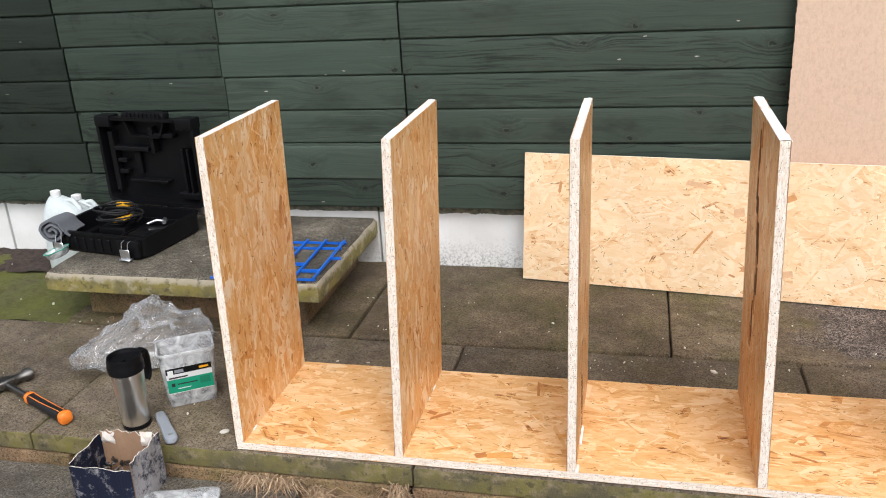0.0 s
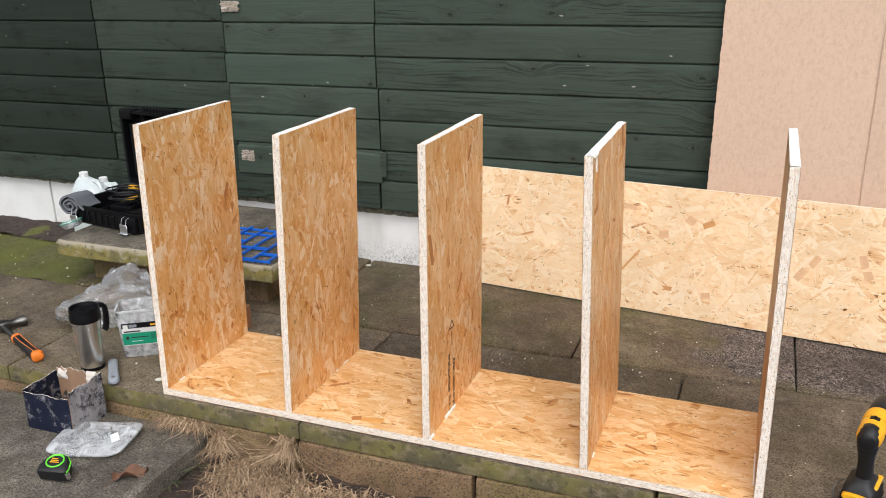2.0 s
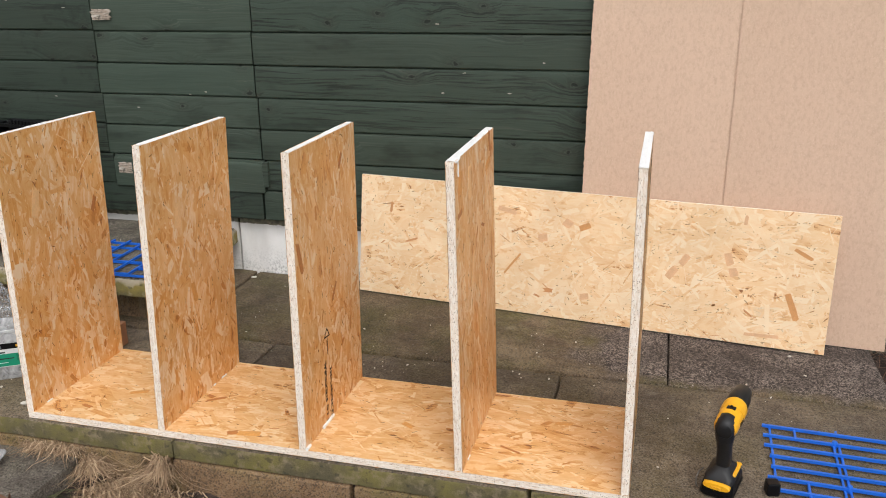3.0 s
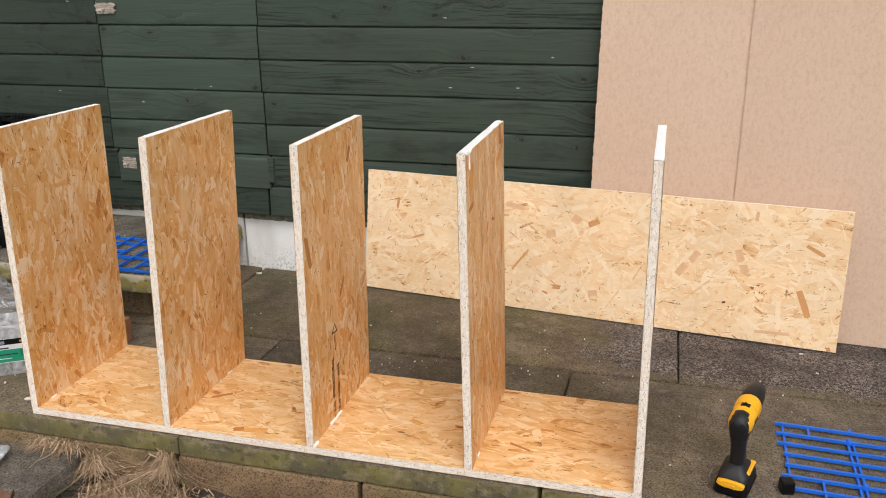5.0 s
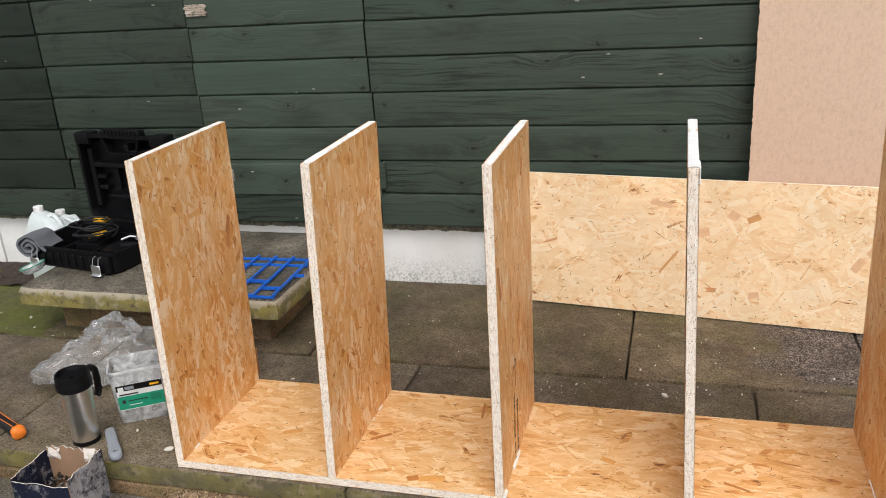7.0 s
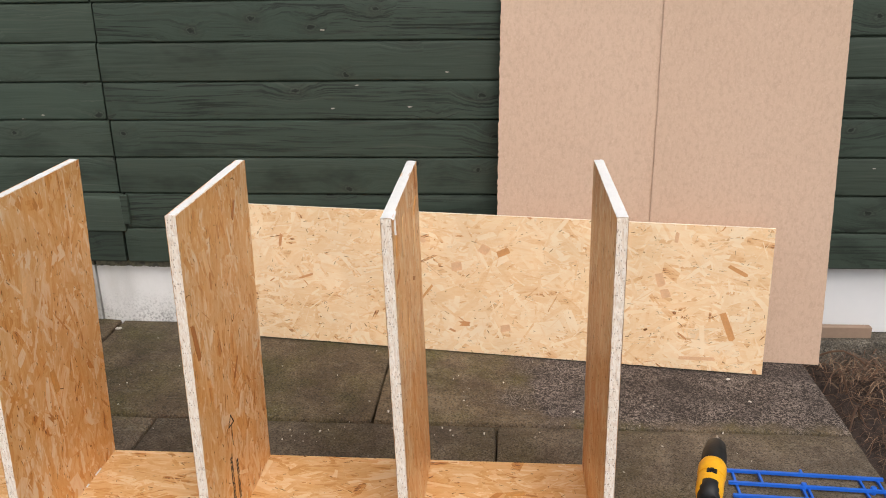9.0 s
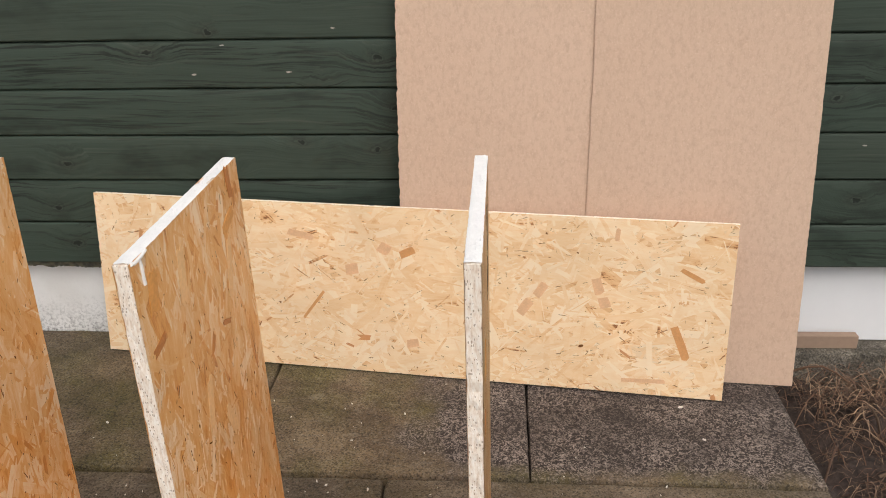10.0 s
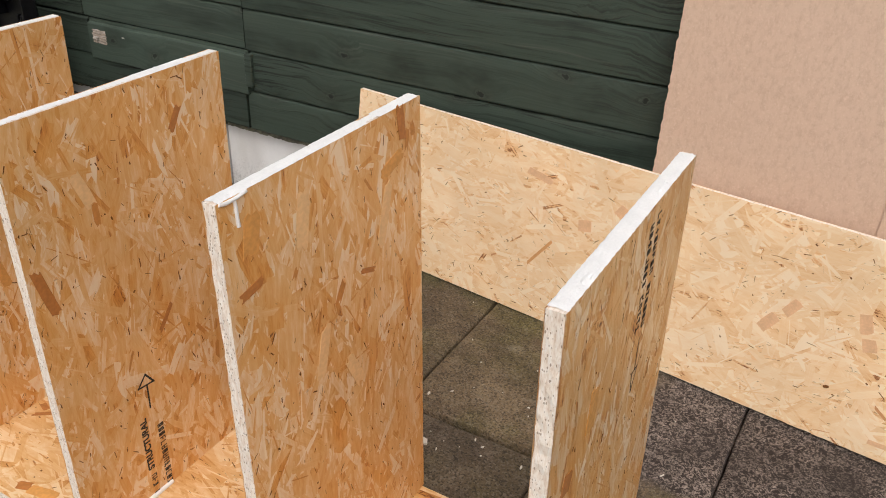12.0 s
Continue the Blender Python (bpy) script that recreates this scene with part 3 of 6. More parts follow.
bm = bmesh.new()
face(bm, [(-300, -300, -0.16), (300, -300, -0.16), (300, 300, -0.16), (-300, 300, -0.16)])
solid("ground", bm, earth("garden_earth", (0.10, 0.085, 0.06), (0.22, 0.19, 0.14), ((0.06, 0.085, 0.03), (0.12, 0.15, 0.06))), "worn grass and earth of the garden", "ground", kind="structure")


def soil_sheet(name, x0, x1, y0, y1, z, rise, mat, label, seed, cell=0.03):
    nx, ny = int((x1 - x0) / cell), int((y1 - y0) / cell)
    bm = bmesh.new()
    g = []
    for j in range(ny + 1):
        row = []
        for i in range(nx + 1):
            x, y = x0 + (x1 - x0) * i / nx, y0 + (y1 - y0) * j / ny
            h = noise.fractal(Vector((x * 7, y * 7, seed)), 0.9, 2.0, 5)
            row.append(bm.verts.new((x, y, z + rise * h)))
        g.append(row)
    for j in range(ny):
        for i in range(nx):
            bm.faces.new((g[j][i], g[j][i + 1], g[j + 1][i + 1], g[j + 1][i]))
    return solid(name, bm, mat, label, "soil", kind="structure", soft=180)


soil_sheet("soil_bed_front", 0.10, 3.2, -1.4, -0.006, -0.140, 0.020, SOIL, "dark damp soil bed below the patio edge", 3)
soil_sheet("soil_bed_side", 2.172, 4.4, -0.6, 1.10, -0.075, 0.06, SOIL, "dark soil bed beside the patio slabs", 8)
soil_sheet("moss_bed", -4.0, -0.86, 0.586, 1.19, -0.012, 0.012, MOSS, "green moss over trodden earth", 5)

soil_sheet("soil_strip", -4.0, -1.20, 0.97, 1.19, -0.006, 0.020, SOIL, "dark crumbly soil along the wall foot", 15)

bm = bmesh.new()
block(bm, (-4.0, 0.052, -0.15), (2.165, 1.177, -0.051))
patio = solid("patio_bed", bm, SOIL, "earth and mortar bed under the patio slabs", "patio", kind="structure")

# patio slabs: a front row along the edge and a back row against the wall
front = [-3.36, -2.46, -1.47, -0.575, 0.398, 1.287, 2.166]
back = [0.052, 0.965, 1.580, 2.170]
seed = 40
for row, y0, y1 in ((front, -0.009, 0.5820), (back, 0.5930, 1.175)):
    for a, b in zip(row, row[1:]):
        seed += 1
        bm = rough_slab(a + 0.0006, b - 0.0006, y0, y1, -0.050, random.Random(seed).uniform(-0.002, 0.0), seed, 0.0025, 0.007, 0.035)
        for f in bm.faces:
            if f.calc_center_median().z < -0.004 and len(f.verts) < 10 and f.calc_center_median().y < 0.1:
                f.material_index = 1
        part("paving_slab", bm, [FRONT_PAVER if row is front else PAVER, MOSSY_RIM], patio, soft=35)
bm = rough_slab(-0.90, 0.047, 0.5930, 1.175, -0.042, 0.001, 77)
part("paving_slab", bm, PAVER, patio, soft=35)

# course of edging stones under the slabs
bm = bmesh.new()
block(bm, (-4.0, 0.012, -0.16), (2.16, 0.05, -0.056))
edging = solid("edging_bed", bm, SOIL, "mortar behind the edging stones", "kerb", kind="structure")
stones = [-2.8, -1.75, -0.47, 0.388, 0.868, 1.50, 2.16]
for i, (a, b) in enumerate(zip(stones, stones[1:])):
    bm = rough_slab(a + 0.003, b - 0.003, -0.012 - 0.004 * (i % 2), 0.022, -0.16, -0.054, 90 + i, 0.003, 0.006)
    part("edging_stone", bm, KERB, edging, soft=35)

# lower path
bm = rough_slab(-4.0, 0.135, -2.6, -0.019, -0.13, -0.075, 31, 0.004, 0.008)
solid("path", bm, PATH_MAT, "grey weathered concrete garden path", "path", kind="structure", soft=35)

# the shed wall: backing, weatherboards, plinth
bm = bmesh.new()
block(bm, (-5.0, 1.158, 0.222), (5.0, 1.34, 2.35))
wall = solid("wall_north", bm, GLOOM, "timber wall clad in dark green painted weatherboards", "wall", kind="structure")
PITCH, FOOT = 0.1130, 0.219
TILT = 0.0045


def plank_mesh(length, seed, mat):
    """A shiplap board: convex face, thin drip edge, scooped top; x along the board."""
    prof = [(0.002, -0.001), (0.0, 0.002), (-0.0003, 0.03), (0.0, 0.07), (0.0004, 0.098), (0.0018, 0.1055), (0.006, 0.1085), (0.0115, 0.1095), (0.0125, 0.119), (0.020, 0.119), (0.020, -0.001)]
    bm = bmesh.new()
    n = max(2, int(length / 0.35))
    rng = random.Random(seed)
    rings = []
    for i in range(n + 1):
        w = rng.uniform(-0.0012, 0.0012)
        rings.append([(length * i / n, y + w, z + 0.5 * w) for y, z in prof])
    loft(bm, rings)
    return smooth(finish("plank", bm, mat), 25)


def add_plank(x0, x1, k, z, y, seed):
    ob = new("plank", plank_mesh(x1 - x0, seed, DARKEST_PLANK if x1 < -1.0 else MOULDY_PLANK if x1 < -0.45 or (k == 0 and x1 < 0.2) else REPAINTED_PLANK if x1 < 0.2 else PLANK))
    ob.parent = wall
    ob.matrix_basis = pose(x0, y, z, 0, -math.degrees(TILT), 0)
    return ob


rng = random.Random(12)
for k in range(19):
    z = FOOT + PITCH * k
    j = [rng.uniform(-0.004, 0.004) for _ in range(4)]
    if k == 0:
        cuts = [-5.0, -2.9, 0.112 + j[0], 3.4, 5.0]
    elif k == 1:
        cuts = [-5.0, -1.10 + j[1], -0.50, 0.128, 3.1, 5.0]
    else:
        cuts = [-5.0, -1.10 + j[1] - 0.004 * k, -0.52 + j[2], 0.122 + j[0] - 0.002 * (k % 3) - 0.0016 * k, 2.95, 5.0]
    for i, (a, b) in enumerate(zip(cuts, cuts[1:])):
        proud = rng.uniform(-0.001, 0.001) + (0.006 if k >= 2 and i == 2 else 0.0) - (0.008 if k == 1 and i == 2 else 0.0)
        drop = -0.010 if k == 1 and i == 2 else 0.0
        left = 0.0006 if k >= 2 and i == 2 else 0.0042
        rightg = 0.0006 if k >= 2 and i == 1 else 0.0042
        if k >= 2 and i == 1:
            drop = 0.003
        add_plank(a + left, b - rightg, k, z + TILT * a + drop, 1.136 + proud, 1000 + 20 * k + i)
# stripped patches and a nailed block on the boards
for n, (x, z, w, h) in enumerate(((-0.478, 0.950, 0.040, 0.019), (-0.450, 0.390, 0.030, 0.021))):
    bm = bmesh.new()
    r2 = random.Random(60 + n)
    rim_ = []
    for i in range(40):
        a = 2 * math.pi * i / 40
        k = 1 / max(abs(math.cos(a)), abs(math.sin(a)))
        jag = r2.uniform(0.80, 1.12) if abs(math.cos(a)) > 0.75 else r2.uniform(0.92, 1.03)
        rim_.append((w * k * jag * math.cos(a), h * k * math.sin(a) * r2.uniform(0.9, 1.04)))
    loft(bm, [[(u, 0.002, v) for u, v in rim_], [(u, 0.0, v) for u, v in rim_]])
    part("stripped_patch", bm, BARE, wall, "bare wood where paint has flaked", Matrix.Translation((x, 1.1262 if n else 1.1338, z)))
bm = bmesh.new()
block(bm, (0.118, 1.126, 0.345), (0.142, 1.140, 0.438), None, 0.002)
part("cover_block", bm, PLANK, wall)

# plinth: two stretches of painted render and a clean white board
for name, x0, x1, lab in (("baseboard_1", -5.0, -1.548, "white painted masonry plinth"), ("baseboard_2", -1.540, -0.0235, "white painted masonry plinth"), ("baseboard_3", -0.0175, 2.18, "white painted plinth spotted with grey mould")):
    bm = rough_slab(x0, x1, 1.178, 1.33, -0.16, 0.2185, len(name) + int(10 * abs(x0)), 0.001, 0.004)
    solid(name, bm, PLINTH, lab, "plinth", kind="structure", soft=35)
bm = bmesh.new()
block(bm, (2.186, 1.176, 0.006), (5.0, 1.33, 0.2185), None, 0.0015)
solid("baseboard_4", bm, WHITE_BOARD, "clean white board along the foot of the wall", "plinth", kind="structure")
bm = rough_slab(2.19, 5.0, 1.105, 1.33, -0.16, 0.004, 205, 0.006, 0.01)
solid("footing", bm, STEP, "rough grey concrete footing under the wall", "footing", kind="structure", soft=35)

# ---- concrete doorstep ----
step = thing("doorstep", "worn concrete doorstep slab with lichen on its rim", "step", kind="structure")
bm = rough_slab(-0.85, -0.10, 0.655, 1.176, -0.02, 0.112, 301, 0.004, 0.008)
part("step_base", bm, KERB, step, "brown stone base", soft=35)
bm = rough_slab(-0.935, -0.018, 0.566, 1.172, 0.113, 0.175, 302, 0.005, 0.020, 0.05)
bm.faces.ensure_lookup_table()
for f in bm.faces:
    if f.calc_center_median().z < 0.1655 and len(f.verts) < 10:
        f.material_index = 1
part("step_slab", bm, [STEP, LICHEN], step, soft=45)


# ---- strand boards ----
def board_mesh(name, length, width, thick, mat, seed, chip=0.0009):
    """A sawn board: local x along the grain, y across, z through; edges slightly torn."""
    rng = random.Random(seed)
    out = []
    for (ax, ay), (bx, by) in (((0, 0), (length, 0)), ((length, 0), (length, width)), ((length, width), (0, width)), ((0, width), (0, 0))):
        n = max(2, int(math.hypot(bx - ax, by - ay) / 0.012))
        out += [(ax + (bx - ax) * i / n, ay + (by - ay) * i / n, i > 0) for i in range(n)]
    bm = bmesh.new()

    def ring(z, wob):
        r = []
        for x, y, free in out:
            k = rng.uniform(0, wob) * (rng.random() < 0.6)
            r.append((x + (k if x < 1e-6 else -k if x > length - 1e-6 else 0), y + (k if y < 1e-6 else -k if y > width - 1e-6 else 0), z))
        return r

    loft(bm, [ring(-thick / 2, chip * 1.6), ring(-thick / 2 + 0.0012, chip), ring(0, chip), ring(thick / 2 - 0.0012, chip), ring(thick / 2, chip * 1.6)], 1)
    for f in bm.faces:
        if len(f.verts) > 10:
            f.material_index = 0
    return finish(name, bm, [mat, OSB_EDGE])


def strand_mat(name, tones, gloss, sheen=0.5, span=0.72):
    """Single wood strands: tone by strand, grain along each strand's own length."""
    m = Mat(name, gloss)
    m.b.inputs["Specular IOR Level"].default_value = sheen
    uv = m.n.new("ShaderNodeTexCoord").outputs["UV"]
    k = m.island()
    g = m.vec("ADD", uv, m.mapped(k, (7, 31, 0)))
    fine = m.noise(m.mapped(g, (22, 520, 1)), 1.0, 4, 0.65)
    wide = m.noise(m.mapped(g, (9, 110, 1)), 1.0, 2, 0.5)
    o = m.vec("ADD", m.obj(), m.mapped(m.rand(), (5, 9, 3)))
    cloud = m.noise(m.mapped(o, (9, 30, 1)), 1.0, 4, 0.62, distort=0.8)
    fibre = m.noise(m.mapped(o, (34, 170, 1)), 1.0, 4, 0.68, distort=0.7)
    tone = m.ramp(k, (0.0, 0.0), (0.22, 0.30), (0.50, 0.47), (0.80, 0.62), (0.93, 0.74), (1.0, 0.86))
    t = m.math("MULTIPLY_ADD", tone, span, 0.46 - 0.47 * span)
    for n, amp in ((fine, 0.50), (wide, 0.34), (cloud, 0.85), (fibre, 0.60)):
        t = m.math("MULTIPLY_ADD", m.math("SUBTRACT", n, 0.5), amp, t, clamp=n is fibre)
    c = m.ramp(t, (0.0, tones[0]), (0.40, tones[1]), (0.74, tones[2]), (0.93, tones[3]), (0.985, tones[4]), (1.0, tones[5]))
    blotch = m.ramp(m.noise(m.obj(), 4.0, 3), (0.3, 0.88), (0.72, 1.05))
    c = m.mix(1.0, c, blotch, "MULTIPLY")
    return m.done(c, m.math("MULTIPLY_ADD", fine, 0.35, gloss - 0.17), fine, 0.45, 0.0006)


STRAND_WARM = strand_mat("strand_warm", WARM, 0.38, 0.6, 0.96)
STRAND_BASE = strand_mat("strand_base", BASE, 0.46, 0.5, 1.05)
STRAND_PALE = strand_mat("strand_pale", PALE, 0.55, 0.5, 1.15)
SLIT = plain("bark_sliver", (0.19, 0.078, 0.026), 0.95, 0, 0.4, 300)
SLIT.node_tree.nodes["Principled BSDF"].inputs["Specular IOR Level"].default_value = 0.1
ROSY = plain("rosy_strand", (0.62, 0.285, 0.115), 0.55, 0, 0.35, 220, 0.3)
AMBER = plain("amber_strand", (0.58, 0.240, 0.058), 0.5, 0, 0.55, 180, 0.3)


def clip_rect(pts, length, width):
    """Cut a polygon to the board's face."""
    for axis, bound, sign in ((0, 0.0, 1), (0, length, -1), (1, 0.0, 1), (1, width, -1)):
        out = []
        for p, q in zip(pts, pts[1:] + pts[:1]):
            a, b = sign * (p[axis] - bound), sign * (q[axis] - bound)
            if a >= 0:
                out.append(p)
            if a * b < 0:
                t = a / (a - b)
                out.append((p[0] + t * (q[0] - p[0]), p[1] + t * (q[1] - p[1])))
        pts = out
        if len(pts) < 3:
            return []
    return pts


def strands(length, width, top, seed, count, spread, size=1.0):
    """The face layer of a strand board: overlapping thin strands with splintered ends."""
    rng = random.Random(seed)
    bm = bmesh.new()
    uvs = bm.loops.layers.uv.new("grain")
    up = 1 if top > 0 else -1
    slits, rosy = int(count * 0.16), max(3, int(count * 0.005))
    for i in range(count + slits + rosy):
        l, w = rng.lognormvariate(-3.62, 0.42) * size, rng.lognormvariate(-4.98, 0.55) * size
        l, w = min(l * 1.2, 0.072), min(w, 0.018)
        late = i / (count + slits + rosy)
        slot = 0
        if i >= count + slits:
            slot, l, w = 2, rng.uniform(0.007, 0.022), rng.uniform(0.0025, 0.0075)
        elif i >= count:
            slot, l, w = 1, rng.uniform(0.002, 0.008), rng.uniform(0.0003, 0.0010)
            if rng.random() < 0.25:
                l, w = rng.uniform(0.001, 0.003), rng.uniform(0.0007, 0.0016)
        if rng.random() < 0.26 + 0.28 * late:
            w *= rng.uniform(0.12, 0.4)
        a = rng.gauss(0, spread) if rng.random() < 0.85 else rng.uniform(-1.57, 1.57)
        x, y = rng.uniform(-0.02, length + 0.02), rng.uniform(-0.02, width + 0.02)
        ca, sa = math.cos(a), math.sin(a)
        edge = []
        for end in (1, -1):
            n = rng.randint(2, 4)
            slope = rng.uniform(-0.5, 0.5) * w
            for k in range(n):
                v = end * w * (1 - 2 * k / (n - 1)) * -1
                edge.append((end * (l + min(l, 0.02) * rng.uniform(-0.6, 0.3) * (0.3 + (k % 2))) + slope * (v / w), v * rng.uniform(0.85, 1)))
            bow = rng.uniform(-0.15, 0.15) * w
            edge.append((rng.uniform(-0.3, 0.3) * l, end * w * rng.uniform(0.9, 1.1) + bow))
        pts = [(x + u * ca - v * sa, y + u * sa + v * ca) for u, v in edge]
        pts = clip_rect(pts, length, width)
        if not pts:
            continue
        tilt = rng.gauss(0, 0.006)
        h = top + up * (0.00015 + 0.0007 * late)
        vs = []
        for px, py in pts:
            v = -(px - x) * sa + (py - y) * ca
            vs.append(bm.verts.new((px, py, h + up * max(-0.00012, min(0.00012, tilt * v)))))
        f = bm.faces.new(vs if up > 0 else vs[::-1])
        f.material_index = slot
        for loop in f.loops:
            dx, dy = loop.vert.co.x - x, loop.vert.co.y - y
            loop[uvs].uv = (dx * ca + dy * sa, -dx * sa + dy * ca)
    return bm


def add_board(name, length, width, thick, mat, parent, m, seed, label, smat, count, spread, chip=0.0009, size=1.0):
    ob = new(name, board_mesh(name, length, width, thick, mat, seed, chip))
    ob.parent = parent
    ob.matrix_basis = m
    tagged(ob, label)
    for k, side in enumerate((thick / 2, -thick / 2)):
        s = part("strand_layer", strands(length, width, side, seed * 3 + k, count, spread, size), smat, ob)
        tagged(s, "overlapping pressed wood strands", kind="stuff")
    return ob


carcass = thing("shelf_carcass", "unfinished strand board shelf carcass with five uprights on a base", "shelf unit")
T = 0.018
add_board("base_board", 1.527, 0.390, T, OSB_BASE, carcass, pose(-0.023, 0, 0.011), 5, "strand board base", STRAND_BASE, 4600, 0.40, 0.0009, 0.86)
# uprights: foot x, head x, height above the base, depth
uprights = [(-0.014, 0.002, 0.717, 0.384), (0.367, 0.392, 0.715, 0.389), (0.745, 0.749, 0.715, 0.389), (1.125, 1.107, 0.714, 0.394), (1.4945, 1.486, 0.720, 0.387)]


def upright_pose(foot, head, tall):
    up = Vector((head - foot, 0, tall)).normalized()
    out = up.cross(Vector((0, 1, 0)))
    m = Matrix((up, Vector((0, 1, 0)), out)).transposed().to_4x4()
    m.translation = (foot, 0, 0.0205)
    return m


def glue_light_strip(length, w, seed, cover, lift=0.0010):
    """Dried glue smeared along a board's edge, also used as painted top light: a lumpy strip, local x along the edge, z
    up.
    """
    rng = random.Random(seed)
    bm = bmesh.new()
    n, k = int(length / 0.0035), 8
    g = []
    for i in range(n + 1):
        x = length * i / n
        full = noise.noise(Vector((x * 9, seed, 0))) + cover > 0.35
        wide = w / 2 * ((1.0 + 0.10 * rng.random()) if full else 0.45 + 0.45 * rng.random())
        row = []
        for j in range(k + 1):
            e = 2 * j / k - 1
            lump = max(0.0, noise.noise(Vector((x * 260, e * 6, seed)))) * 2.2 + 0.5 * rng.random()
            row.append(bm.verts.new((x, wide * e, 0.0002 + lift * (1.0 - 0.8 * abs(e) ** 3) * (0.25 + lump))))
        g.append(row)
    for i in range(n):
        for j in range(k):
            bm.faces.new((g[i][j], g[i + 1][j], g[i + 1][j + 1], g[i][j + 1]))
    return bm


dividers = []
for i, (foot, head, tall, depth) in enumerate(uprights):
    name = "side_panel" if i in (0, 4) else "divider"
    m = upright_pose(foot, head, tall)
    up = add_board(name, tall, depth, T, OSB_WARM, carcass, m, 11 + i, "strand board upright", STRAND_WARM, 2600, 0.42, 0.0009 if i < 3 else 0.0016, 0.86)
    dividers.append(up)
    # white on the sawn top edge: glue on the last two, thin glue with painted top light on the first three; local frame
    # of the upright: x up, y back, z to the side
    e = Matrix(((0, 0, 1), (1, 0, 0), (0, 1, 0))).to_4x4()
    e.translation = (tall, 0.004, 0)
    part("glue", glue_light_strip(depth - 0.008, T, 70 + i, (0.15, 0.2, 0.3, 0.9, 0.9)[i], 0.0009 if i < 3 else 0.0014), GLUE, up, "white top edge of dried glue and painted light", e, soft=25)
    if i == 3:
        bm = bmesh.new()
        tube(bm, [(tall - 0.001, 0.026, -0.0096), (tall - 0.012, 0.027, -0.0104), (tall - 0.026, 0.0275, -0.0100), (tall - 0.036, 0.028, -0.0102)], 0.0020, 8, 0, 1.2)
        tube(bm, [(tall - 0.001, 0.004, -0.0096), (tall - 0.003, 0.012, -0.0102), (tall - 0.003, 0.03, -0.0100), (tall - 0.001, 0.045, -0.0096)], 0.0024, 8)
        part("glue_run", bm, GLUE, up, "run of white glue", soft=60)
    # squeezed glue where the upright meets the base
    r2 = random.Random(200 + i)
    for a, b in {1: ((0.24, 0.25), (0.285, 0.31)), 2: ((0.0, 0.02), (0.10, 0.17)), 4: ((0.06, 0.19),)}.get(i, ((0.05, 0.07),)):
        bm = bmesh.new()
        n = max(3, int((b - a) / 0.008))
        s = -1 if i != 4 else 1
        tube(bm, [(0.002 + r2.uniform(0, 0.001), a + (b - a) * k / n, s * 0.0105) for k in range(n + 1)], 0.0044 if i == 2 else 0.0020, 8)
        part("glue_bead", bm, GLUE, up, "bead of white glue", soft=60)



def flake(parent, mat, m, l, w, seed, lift=0.0006, name="flake"):
    """One broad strand pressed into a face: half length l, half width w, splintered ends."""
    r2 = random.Random(seed)
    rim_ = []
    for e in (1, -1):
        for k in range(5):
            v = e * w * (1 - k / 2)
            rim_.append((e * l * r2.uniform(0.74, 1.04), v * r2.uniform(0.9, 1.0)))
        rim_.append((r2.uniform(-0.4, 0.4) * l, -e * w * r2.uniform(0.92, 1.12)))
    bm = bmesh.new()
    loft(bm, [[(u, v, 0.0) for u, v in rim_], [(u, v, lift) for u, v in rim_]])
    return part(name, bm, mat, parent, "", m)


RUST_FLAKE = plain("rust_flake", (0.48, 0.185, 0.048), 0.5, 0, 0.6, 160, 0.4)
HONEY_FLAKE = plain("honey_flake", (0.70, 0.34, 0.095), 0.5, 0, 0.5, 160, 0.4)
BLOND_FLAKE = plain("blond_flake", (0.82, 0.53, 0.26), 0.45, 0, 0.35, 160, 0.4)
# on the base: along, back, half length, half width, turn
for k, (x, y, l, w, a, mat) in enumerate(((0.638, 0.328, 0.036, 0.0035, 95, RUST_FLAKE), (0.421, 0.174, 0.030, 0.0045, 36, RUST_FLAKE), (0.400, 0.185, 0.012, 0.006, -20, RUST_FLAKE), (0.590, 0.036, 0.032, 0.010, 12, HONEY_FLAKE), (0.545, 0.030, 0.014, 0.009, 20, RUST_FLAKE), (0.955, 0.169, 0.018, 0.007, -28, HONEY_FLAKE), (0.726, 0.134, 0.020, 0.006, 15, HONEY_FLAKE), (0.640, 0.093, 0.026, 0.009, 40, BLOND_FLAKE), (1.22, 0.12, 0.030, 0.003, -24, RUST_FLAKE), (1.33, 0.27, 0.024, 0.007, 10, HONEY_FLAKE), (0.20, 0.16, 0.026, 0.007, 24, HONEY_FLAKE), (0.11, 0.06, 0.018, 0.005, -15, RUST_FLAKE))):
    flake(carcass, mat, pose(x, y, 0.0206, 0, 0, a), l, w, 900 + k, 0.0010)
